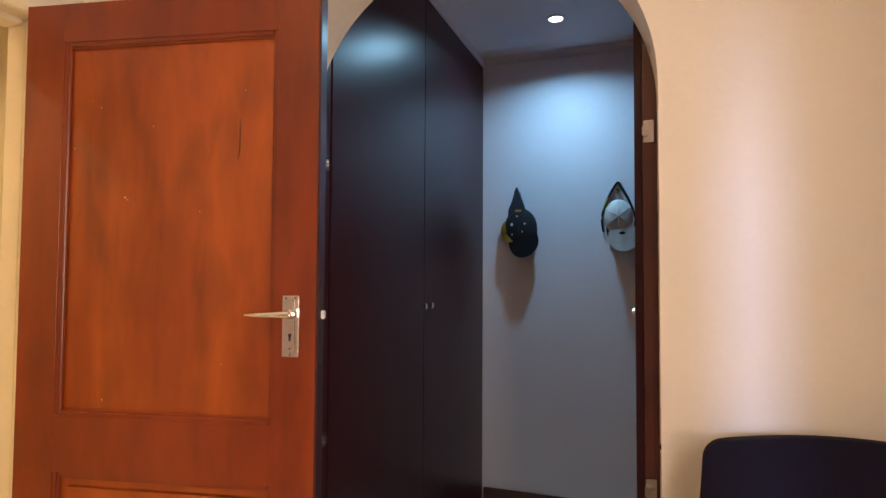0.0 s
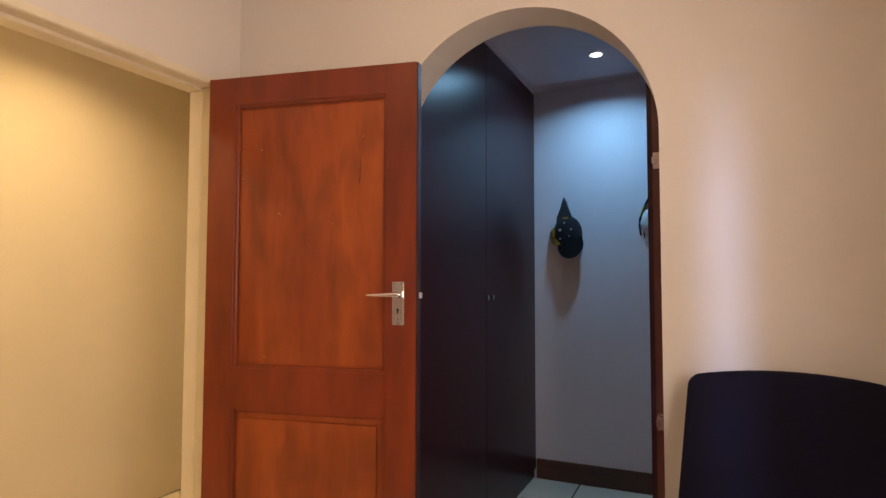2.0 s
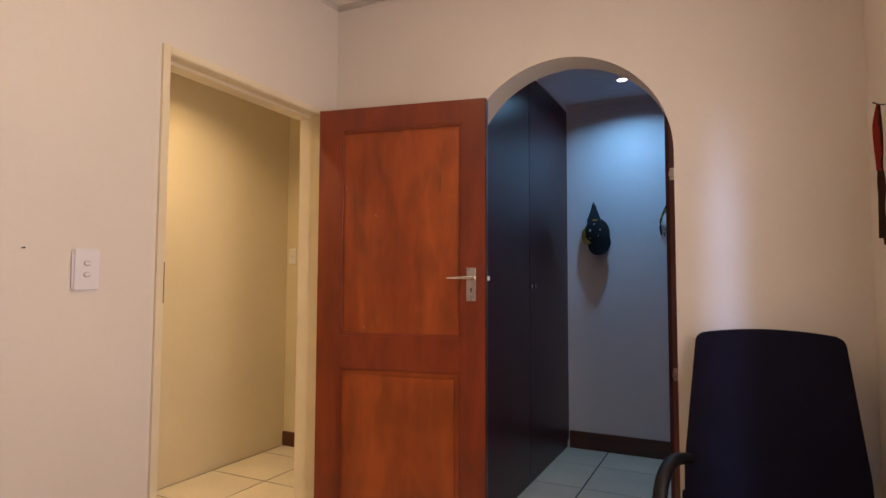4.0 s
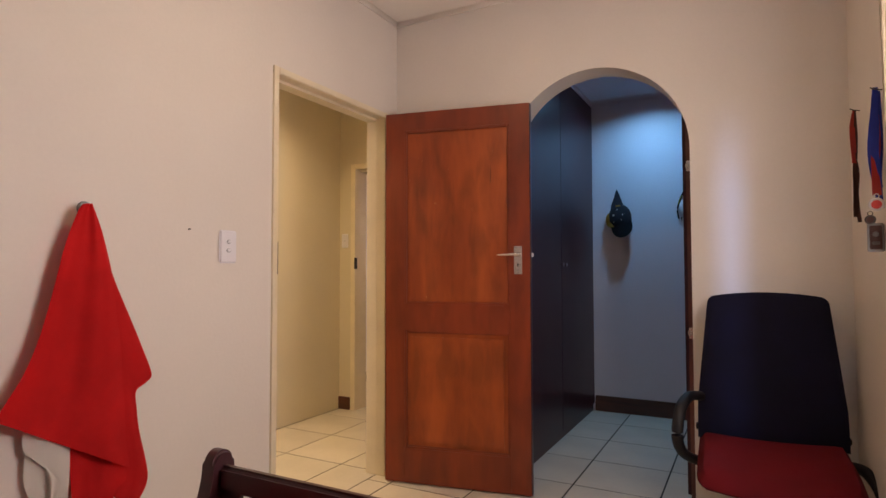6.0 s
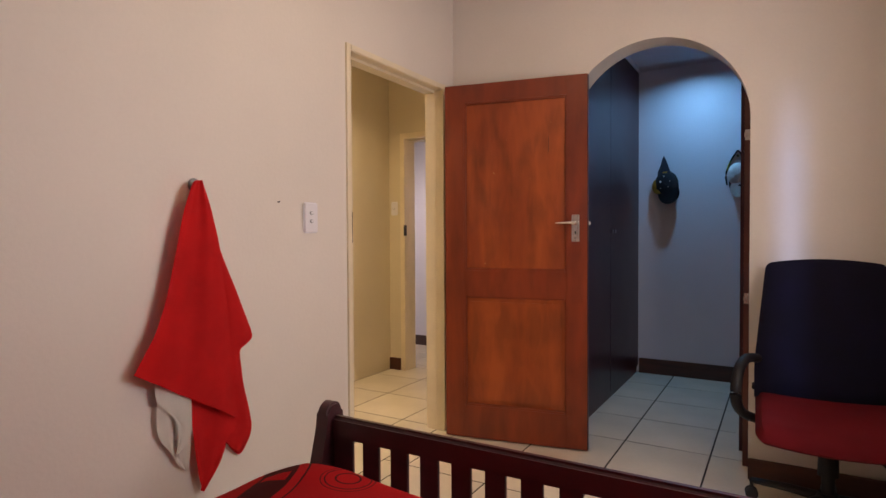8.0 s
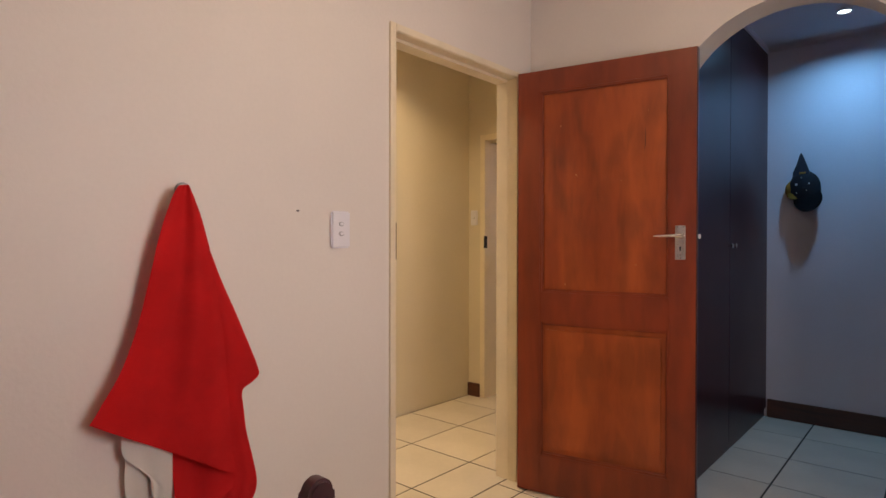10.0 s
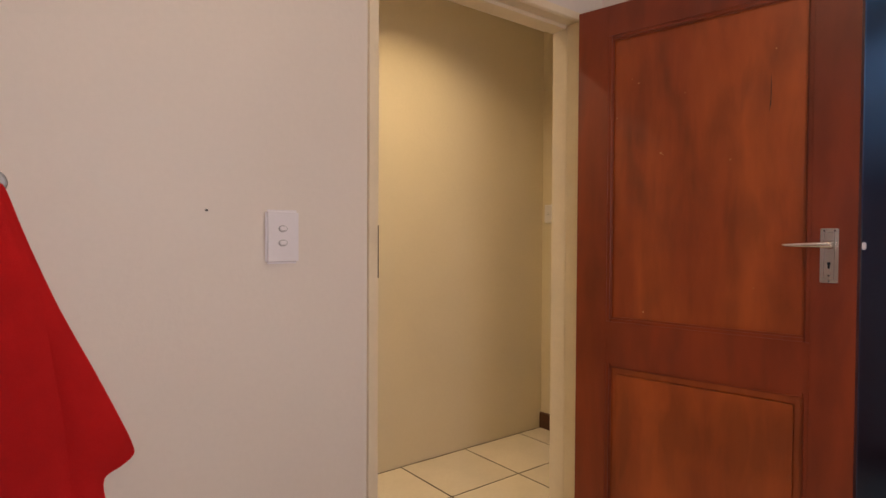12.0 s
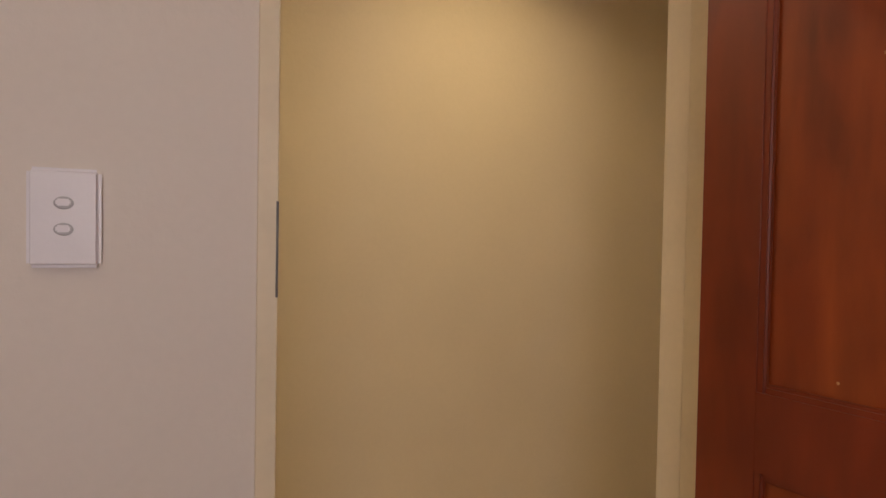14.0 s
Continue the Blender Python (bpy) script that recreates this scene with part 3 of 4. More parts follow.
# switches
def switch(at, turn, w, h, label, rockers=2):
    s = thing("light_switch", label, "light switch", at, turn)
    mesh_ob("plate", box(-w / 2, w / 2, -0.0135, -0.0003, -h / 2, h / 2, 0.006, 3), PLASTIC, s, smooth=True)
    for k in range(rockers):
        z = 0.020 - 0.035 * k if rockers > 1 else 0
        bm = bmesh.new()
        c = cyl(0.0105, 0.0095, 0.004, pose(0, -0.0142, z) @ Matrix.Diagonal((1.15, 1, 0.85, 1)) @ pose(0, 0, 0, 90, 0, 0), 24, 0.001)
        b = mesh_ob("button_ring", c, GREYP, s, smooth=True)
        mesh_ob("button", box(-0.0085, 0.0085, -0.0190, -0.0148, z - 0.004, z + 0.0055, 0.002), PLASTIC, s)


switch((0.0, -1.209, 1.262), 90, 0.086, 0.133, "white plastic light switch plate with two small round buttons")
switch((-1.176, HALL_END, 1.42), 0, 0.07, 0.12, "cream white light switch on the hall's end wall", 1)
sp = thing("chip", "small dark chip in the plaster edge of the arch", "wall chip", (ARCH_CX + ARCH_A - 0.0005, ARCH_Y + 0.006, 1.0))
mesh_ob("chip_mark", box(-0.002, 0.001, -0.004, 0.005, -0.006, 0.006, 0.0015), BROWNRIB, sp)
n_ = thing("nail", "small dark nail stub in the plaster", "nail", (0, -1.388, 1.322))
mesh_ob("shank", cyl(0.0022, 0.003, 0.012, pose(0.005, 0, 0, 0, 90, 0), 10), METAL, n_)


# towel on its hook
def cloth(name, left, right, depth, mat, parent, ripples=3.0, amp=0.008, label="", thick=0.004, rows=44, cols=26, seed=0.0, gather=0.0):
    """A hanging piece of cloth between two edges given by a few (y, z) guides; depth is how far it stands off the wall."""
    lc, rc = curve_through([(0, a, b) for a, b in left], rows), curve_through([(0, a, b) for a, b in right], rows)
    bm = bmesh.new()
    front = []
    for i, (a, b) in enumerate(zip(lc, rc)):
        v = i / (rows - 1)
        line = []
        for j in range(cols):
            u = j / (cols - 1)
            p = a.lerp(b, u)
            fold = amp * (0.35 + 0.65 * v) * (math.sin(ripples * math.pi * 2 * (u + 0.06 * math.sin(3 * v + seed)) + seed) + 0.35 * math.sin(ripples * 4.3 * u * math.pi + 2.1 * seed + 2 * v))
            x = depth + fold + gather * (1 - v) ** 3 * math.sin(math.pi * u) + 0.004 * noise.noise((p.y * 9, p.z * 9, seed))
            line.append(bm.verts.new((max(0.004, x), p.y, p.z)))
        front.append(line)
    for r0, r1 in zip(front, front[1:]):
        for j in range(cols - 1):
            bm.faces.new((r0[j], r0[j + 1], r1[j + 1], r1[j]))
    geom = bmesh.ops.solidify(bm, geom=bm.faces[:], thickness=thick)
    return mesh_ob(name, bm, mat, parent, label, smooth=True)


hk = thing("wall_hook", "round dull metal wall hook", "hook", (0.0, -1.773, 1.360))
bm = cyl(0.025, 0.022, 0.008, pose(0.0045, 0, 0.002, 0, 90, 0), 28, 0.002)
tube(curve_through([(0.006, 0, -0.010), (0.02, 0, -0.022), (0.026, 0, -0.018), (0.028, 0, -0.010)], 10), 0.004, 10, 1.0, bm)
mesh_ob("hook_plate", bm, STEEL, hk, smooth=True)

tw = thing("towel", "red towel with white underside hanging in folds from a hook", "towel", (0, 0.010, 0))
cloth("back_fold", [(-1.800, 1.360), (-1.80, 1.20), (-1.78, 1.00), (-1.75, 0.80), (-1.720, 0.60), (-1.680, 0.436)],
      [(-1.772, 1.360), (-1.761, 1.347), (-1.729, 1.25), (-1.68, 1.12), (-1.619, 0.983), (-1.572, 0.873), (-1.552, 0.820), (-1.550, 0.797), (-1.572, 0.778), (-1.604, 0.757), (-1.600, 0.700), (-1.592, 0.632), (-1.57, 0.541), (-1.555, 0.457), (-1.577, 0.404), (-1.619, 0.369), (-1.677, 0.434)], 0.018, TOWEL, tw, 1.5, 0.007, seed=1.3, gather=0.008, rows=90)
cloth("inner_tail", [(-1.835, 0.75), (-1.832, 0.649), (-1.822, 0.53), (-1.813, 0.431), (-1.801, 0.349), (-1.789, 0.301)],
      [(-1.66, 0.75), (-1.650, 0.60), (-1.646, 0.52), (-1.646, 0.477), (-1.677, 0.456), (-1.696, 0.411), (-1.725, 0.361), (-1.785, 0.299)], 0.026, TOWEL, tw, 1.1, 0.007, seed=2.2, rows=60)
cloth("lining_back", [(-1.935, 0.72), (-1.945, 0.64), (-1.947, 0.567), (-1.933, 0.518), (-1.897, 0.468), (-1.875, 0.424), (-1.845, 0.392)],
      [(-1.82, 0.72), (-1.822, 0.60), (-1.822, 0.50), (-1.826, 0.430), (-1.836, 0.390)], 0.018, LINING, tw, 1.2, 0.003, "white towelling underside", rows=40, cols=24, seed=0.9)
cloth("lining_front", [(-1.957, 0.735), (-1.958, 0.690), (-1.954, 0.655), (-1.930, 0.625), (-1.893, 0.588), (-1.882, 0.550), (-1.882, 0.500), (-1.885, 0.464)],
      [(-1.826, 0.700), (-1.826, 0.62), (-1.828, 0.545), (-1.836, 0.508), (-1.858, 0.482), (-1.882, 0.461)], 0.032, LINING, tw, 1.0, 0.003, "white towelling underside", rows=50, cols=24, seed=1.9)
cloth("front_fold", [(-1.806, 1.374), (-1.822, 1.364), (-1.844, 1.315), (-1.878, 1.205), (-1.916, 1.036), (-1.962, 0.896), (-2.015, 0.799), (-2.039, 0.760)],
      [(-1.788, 1.374), (-1.770, 1.340), (-1.748, 1.279), (-1.715, 1.161), (-1.693, 1.02), (-1.674, 0.876), (-1.662, 0.73), (-1.652, 0.604), (-1.640, 0.516)], 0.050, TOWEL, tw, 1.6, 0.010, seed=0.2, gather=0.014, rows=70, cols=40)


# caps on the closet wall
def cap(at, cloth_mat, label, tilt=0.0, rx=0.080, rz=0.090, brim=(0.0, -0.075, 0.072, 0.062), tip=None, tip_mat=None, strap=True, eyelets=(), seams=False):
    """A cap hung by its strap: a domed crown, its peak below it, and the strap rising to the hook."""
    c = thing("cap", label, "cap", at)
    c.rotation_euler = (0, radians(tilt), 0)
    bm = bmesh.new()
    nu, nv = 32, 12
    rows = []

    def dome(a, t, out=0.0):
        r = math.cos(a)
        seam = 1 - 0.016 * abs(math.cos(3 * t)) ** 14
        return ((rx * r * math.cos(t)) * seam, -0.012 - (0.060 + out) * math.sin(a) ** 0.85 * seam, (rz * r * math.sin(t)) * seam)

    for i in range(nv):
        rows.append([bm.verts.new(dome(math.pi / 2 * i / nv, 2 * math.pi * k / nu)) for k in range(nu)])
    top = bm.verts.new(dome(math.pi / 2, 0))
    for r0, r1 in zip(rows[:-1], rows[1:]):
        for k in range(nu):
            bm.faces.new((r0[k], r0[(k + 1) % nu], r1[(k + 1) % nu], r1[k]))
    for k in range(nu):
        bm.faces.new((rows[-1][k], rows[-1][(k + 1) % nu], top))
    bm.faces.new(rows[0])
    mesh_ob("crown", bm, cloth_mat, c, smooth=True)
    mesh_ob("button", cyl(0.007, 0.005, 0.005, pose(0, -0.074, 0, 90, 0, 0), 14), cloth_mat, c)
    if seams:
        bm = bmesh.new()
        for q in range(6):
            t = math.pi / 6 + math.pi / 3 * q
            tube([dome(math.pi / 2 * i / 10, t, 0.0015) for i in range(1, 11)], 0.0022, 6, 1.0, bm)
        mesh_ob("seam", bm, cloth_mat, c, smooth=True)
    bx, bz, ba, bb = brim
    bm = bmesh.new()
    n = 24
    rings = []
    for s in (1.0, 0.75, 0.5, 0.25):
        rings.append([bm.verts.new((bx + ba * s * math.cos(2 * math.pi * k / n), -0.070 + 0.030 * (s * math.cos(2 * math.pi * k / n)) ** 2 + 0.02 * s * math.sin(2 * math.pi * k / n), bz + bb * s * math.sin(2 * math.pi * k / n))) for k in range(n)])
    mid = bm.verts.new((bx, -0.070, bz))
    for r0, r1 in zip(rings, rings[1:]):
        for k in range(n):
            bm.faces.new((r0[k], r0[(k + 1) % n], r1[(k + 1) % n], r1[k]))
    for k in range(n):
        bm.faces.new((rings[-1][k], rings[-1][(k + 1) % n], mid))
    bmesh.ops.solidify(bm, geom=bm.faces[:], thickness=0.004)
    mesh_ob("peak", bm, cloth_mat, c, "rounded peak", smooth=True)
    if tip:
        outline = [(-0.066, 0.050), (-0.060, 0.110), (-0.034, 0.165), (-0.018, 0.215), (-0.006, 0.238), (0.006, 0.205), (0.020, 0.160), (0.034, 0.110), (0.040, 0.050)]
        mesh_ob("back_flap", prism(outline, -0.048, -0.022), tip_mat, c)
        mesh_ob("tab", box(-0.022, 0.016, -0.053, -0.048, 0.096, 0.108, 0.002), YELLOW, c, "small yellow tab")
    if strap:
        pts = [(-0.078, -0.012, -0.03), (-0.086, -0.012, 0.05), (-0.060, -0.012, 0.14), (-0.020, -0.010, 0.215), (0.0, -0.010, 0.235), (0.022, -0.012, 0.20), (0.058, -0.012, 0.13), (0.084, -0.014, 0.04), (0.078, -0.012, -0.03)]
        mesh_ob("strap", tube(curve_through(pts, 30), 0.013, 8, 0.45), CAPBLACK, c, "dark adjustable strap hung over a hook", smooth=True)
        mesh_ob("strap_trim", tube(curve_through([(-0.080, -0.024, 0.085), (-0.066, -0.023, 0.125), (-0.050, -0.022, 0.155)], 8), 0.006, 8, 0.5), LIME, c, "lime green strap trim", smooth=True)
        mesh_ob("strap_trim", tube(curve_through([(-0.008, -0.022, 0.180), (0.0, -0.022, 0.205), (0.008, -0.022, 0.190)], 8), 0.006, 8, 0.5), LIME, c, "lime green strap trim", smooth=True)
    if eyelets:
        bm = bmesh.new()
        for x, z, r in eyelets:
            y = -0.012 - 0.060 * max(0.05, 1 - (x / rx) ** 2 - (z / rz) ** 2) ** 0.43
            add_cyl(bm, r, r * 0.8, 0.004, pose(x, y - 0.0015, z, 90, 0, 0), 12)
        mesh_ob("eyelet", bm, CAPWHITE, c, "small pale eyelets", kind="stuff")
    return c


HZ = 1.815
for x in (0.916, 1.455):
    h_ = thing("wall_hook", "small metal wall hook", "hook", (x, CLOSET_Y, HZ - 0.02))
    mesh_ob("hook_plate", cyl(0.010, 0.010, 0.03, pose(0, -0.015, 0, 90, 0, 0), 14, 0.002), METAL, h_)
c0 = cap((0.876, CLOSET_Y - 0.001, 1.585), YELLOW, "yellow cap tucked behind a black one", tilt=4, rx=0.062, rz=0.070, brim=(0.0, -0.020, 0.050, 0.050), strap=False)
c1 = cap((0.934, CLOSET_Y - 0.024, 1.590), CAPBLACK, "black cap with pale eyelets hanging on a wall hook", tilt=-3, rx=0.093, rz=0.120, brim=(0.016, -0.070, 0.084, 0.092), tip=True, tip_mat=NAVYCAP, strap=False, eyelets=((-0.010, 0.070, 0.005), (-0.040, 0.026, 0.009), (0.032, 0.026, 0.005), (-0.042, -0.030, 0.004), (0.018, -0.018, 0.004)))
c2 = cap((1.458, CLOSET_Y - 0.001, 1.60), CAPBLACK, "dark cap hung behind a white one", rx=0.066, rz=0.110, brim=(0.0, -0.03, 0.05, 0.05))
c3 = cap((1.462, CLOSET_Y - 0.080, 1.640), CAPWHITE, "white cap hanging over a dark one", tilt=-3, rx=0.074, rz=0.092, brim=(0.018, -0.105, 0.076, 0.078), strap=False, seams=True)
mesh_ob("badge", cyl(0.016, 0.015, 0.003, Matrix.Translation((0.016, -0.0755, -0.088)) @ Matrix.Diagonal((1, 1, 0.5, 1)) @ pose(0, 0, 0, 90, 0, 0), 20), CAPBLACK, c3, "small dark oval badge")



# office chair
def office_chair():
    c = thing("office_chair", "worn office chair with navy mesh back, red seat and black base", "chair", (1.925, -0.27, 0.0), 2)
    # back: rounded plate, wider below, gently curved
    bm = bmesh.new()
    nz, nx = 30, 22
    grid = {}
    for side in (0, 1):
        for i in range(nz + 1):
            v = 1 - (1 - i / nz) ** 1.7
            z = 0.460 + v * 0.595
            half = 0.267 - 0.044 * max(0, v - 0.25) / 0.75
            half -= 0.034 * (1 - math.sqrt(max(0.0, 1 - max(0, (v - 0.945) / 0.055) ** 2)))
            for j in range(nx + 1):
                u = 2 * j / nx - 1
                crown = 0.014 * (1 - u * u) * v
                x = half * u
                y = 0.155 + 0.11 * v - 0.030 * (1 - u * u) * 0.4 - 0.03 * u * u
                edge = min(1.0, min(1 - abs(u), v if v < 0.5 else 1 - v) * 9)
                t = 0.010 + 0.016 * math.sqrt(edge)
                grid[side, i, j] = bm.verts.new((x, y + (t if side else -t), z + crown))
    for side in (0, 1):
        for i in range(nz):
            for j in range(nx):
                bm.faces.new((grid[side, i, j], grid[side, i, j + 1], grid[side, i + 1, j + 1], grid[side, i + 1, j]))
    for i in range(nz):
        for j in (0, nx):
            bm.faces.new((grid[0, i, j], grid[0, i + 1, j], grid[1, i + 1, j], grid[1, i, j]))
    for j in range(nx):
        for i in (0, nz):
            bm.faces.new((grid[0, i, j], grid[0, i, j + 1], grid[1, i, j + 1], grid[1, i, j]))
    mesh_ob("backrest", bm, NAVY, c, "navy blue fabric backrest", smooth=True)
    for side in (-1, 1):
        bm = bmesh.new()
        add_box(bm, side * 0.270 - 0.006, side * 0.270 + 0.006, 0.140, 0.175, 0.485, 0.510, 0.003)
        mesh_ob("back_clip", bm, BLACK, c)
    # seat
    bm = bmesh.new()
    n, m = 26, 22
    verts = {}
    for side in (0, 1):
        for i in range(n + 1):
            v = i / n
            for j in range(m + 1):
                u = 2 * j / m - 1
                half = 0.262 - 0.03 * (v if v < 0.5 else 1 - v) * 0 - 0.02 * max(0, (v - 0.85) / 0.15) ** 2
                y = 0.15 - 0.42 * v - 0.03 * (1 - u * u) * v
                z = 0.462 + 0.018 * (1 - v) ** 2 - 0.045 * max(0, v - 0.45) ** 1.6 * 2.4 + 0.012 * u * u
                edge = min(1.0, min(1 - abs(u), v, 1 - v) * 8)
                t = 0.046 * math.sqrt(edge) + 0.004
                verts[side, i, j] = bm.verts.new((half * u, y, z - (0.045 + t * 0.6 if side else 0.045 - t)))
    for side in (0, 1):
        for i in range(n):
            for j in range(m):
                bm.faces.new((verts[side, i, j], verts[side, i, j + 1], verts[side, i + 1, j + 1], verts[side, i + 1, j]))
    for i in range(n):
        for j in (0, m):
            bm.faces.new((verts[0, i, j], verts[0, i + 1, j], verts[1, i + 1, j], verts[1, i, j]))
    for j in range(m):
        for i in (0, n):
            bm.faces.new((verts[0, i, j], verts[0, i, j + 1], verts[1, i, j + 1], verts[1, i, j]))
    mesh_ob("seat", bm, RED, c, "dull red fabric seat cushion", smooth=True)
    mesh_ob("seat_plate", box(-0.17, 0.17, -0.20, 0.13, 0.345, 0.395, 0.012), BLACK, c)
    bm = cyl(0.038, 0.034, 0.16, pose(0, 0, 0.28), 24)
    add_cyl(bm, 0.024, 0.024, 0.14, pose(0, 0, 0.18), 20)
    add_cyl(bm, 0.045, 0.040, 0.05, pose(0, 0, 0.105), 24, 0.006)
    mesh_ob("column", bm, BLACK, c, smooth=True)
    mesh_ob("back_bracket", tube(curve_through([(0, 0.05, 0.37), (0, 0.17, 0.38), (0, 0.21, 0.46), (0, 0.225, 0.60)], 14), 0.028, 8, 0.5), BLACK, c, smooth=True)

    def arm(side, drop):
        pts = [(side * 0.255, 0.12, 0.632 - drop), (side * 0.296, 0.05, 0.640 - drop), (side * 0.322, -0.04, 0.612 - drop), (side * 0.333, -0.085, 0.550 - drop), (side * 0.333, -0.085, 0.485 - drop), (side * 0.312, -0.05, 0.430 - drop), (side * 0.25, -0.01, 0.395 - drop * 0.7), (side * 0.17, 0.0, 0.380 - drop * 0.35)]
        mesh_ob("armrest", tube(curve_through(pts, 40), 0.023, 12, 0.85), BLACK, c, "black looped plastic armrest", smooth=True)

    arm(-1, 0.0)
    arm(1, 0.22)
    for k in range(5):
        a = radians(156 + 72 * k)
        tip = (0.30 * math.cos(a), 0.30 * math.sin(a))
        leg = mesh_ob("leg", tube([(0.03 * math.cos(a), 0.03 * math.sin(a), 0.105), (tip[0] * 0.5, tip[1] * 0.5, 0.100), (tip[0], tip[1], 0.082)], [0.032, 0.028, 0.020], 10, 0.6), BLACK, c, smooth=True)
        bm = bmesh.new()
        for off in (-0.013, 0.013):
            add_cyl(bm, 0.026, 0.026, 0.016, Matrix.Translation((tip[0], tip[1], 0.026)) @ pose(0, 0, 0, 0, 0, math.degrees(a) + 30) @ pose(0, off, 0, 90, 0, 0), 20, 0.004)
        add_cyl(bm, 0.008, 0.008, 0.05, pose(tip[0], tip[1], 0.055), 10)
        mesh_ob("caster", bm, CASTER, leg, "grey twin-wheel caster", smooth=True)
    return c


office_chair()


# bed
FY, BX0, BX1 = -1.73, 0.50, 1.99


def bed():
    b = thing("bed", "dark mahogany wooden bed with a slatted footboard", "bed", (0, 0, 0))
    for x in (BX0 + 0.073, BX1 - 0.073):
        for y in (FY, BACK_Y + 0.08):
            way = 1 if y == FY else -1
            top = [(0.034 * math.cos(math.pi * k / 12), 0.648 + 0.034 * math.sin(math.pi * k / 12)) for k in range(13)]
            near = curve_through([(-0.034, 0, 0.648), (-0.040, 0, 0.60), (-0.062, 0, 0.52), (-0.080, 0, 0.42), (-0.080, 0, 0.28), (-0.062, 0, 0.14), (-0.050, 0, 0.0)], 16)
            far = curve_through([(0.034, 0, 0.0), (0.030, 0, 0.14), (0.012, 0, 0.28), (0.012, 0, 0.42), (0.026, 0, 0.52), (0.034, 0, 0.60), (0.034, 0, 0.648)], 16)
            out = top + [(p.x, p.z) for p in near[1:]] + [(p.x, p.z) for p in far[:-1]]
            bm = prism([(p * way, z) for p, z in out], -0.022, 0.022)
            bmesh.ops.bevel(bm, geom=[e for e in bm.edges if abs(e.verts[0].co.y - e.verts[1].co.y) < 0.001], offset=0.007, segments=3, affect="EDGES")
            bmesh.ops.transform(bm, matrix=Matrix(((0, 1, 0, x), (1, 0, 0, y), (0, 0, 1, 0), (0, 0, 0, 1))), verts=bm.verts)
            mesh_ob("post", bm, BEDWOOD, b, smooth=True)
    x0, x1 = BX0 + 0.10, BX1 - 0.10
    mesh_ob("top_rail", box(x0 - 0.01, x1 + 0.01, FY - 0.016, FY + 0.016, 0.576, 0.643, 0.010, 3), BEDWOOD, b, smooth=True)
    mesh_ob("bottom_rail", box(x0 - 0.01, x1 + 0.01, FY - 0.016, FY + 0.016, 0.20, 0.30, 0.008), BEDWOOD, b, smooth=True)
    x = x0 - 0.008
    mesh_ob("slat", box(x, 0.664, FY - 0.006, FY + 0.006, 0.295, 0.582, 0.002), BEDWOOD, b)
    x = 0.702
    while x + 0.057 < x1:
        mesh_ob("slat", box(x, x + 0.058, FY - 0.006, FY + 0.006, 0.295, 0.582, 0.002), BEDWOOD, b)
        x += 0.0995
    for xa in (BX0 + 0.03, BX1 - 0.055):
        mesh_ob("side_rail", box(xa, xa + 0.025, BACK_Y + 0.10, FY - 0.028, 0.20, 0.33, 0.004), BEDWOOD, b)
    mesh_ob("slat_base", box(BX0 + 0.056, BX1 - 0.056, BACK_Y + 0.10, FY - 0.030, 0.235, 0.255), BEDWOOD, b)
    mt = thing("mattress", "white mattress under a red duvet", "mattress", (0, 0, 0))
    mesh_ob("mattress_body", box(BX0 + 0.060, BX1 - 0.060, BACK_Y + 0.11, FY - 0.035, 0.257, 0.470, 0.03, 3), LINING, mt, smooth=True)


bed()


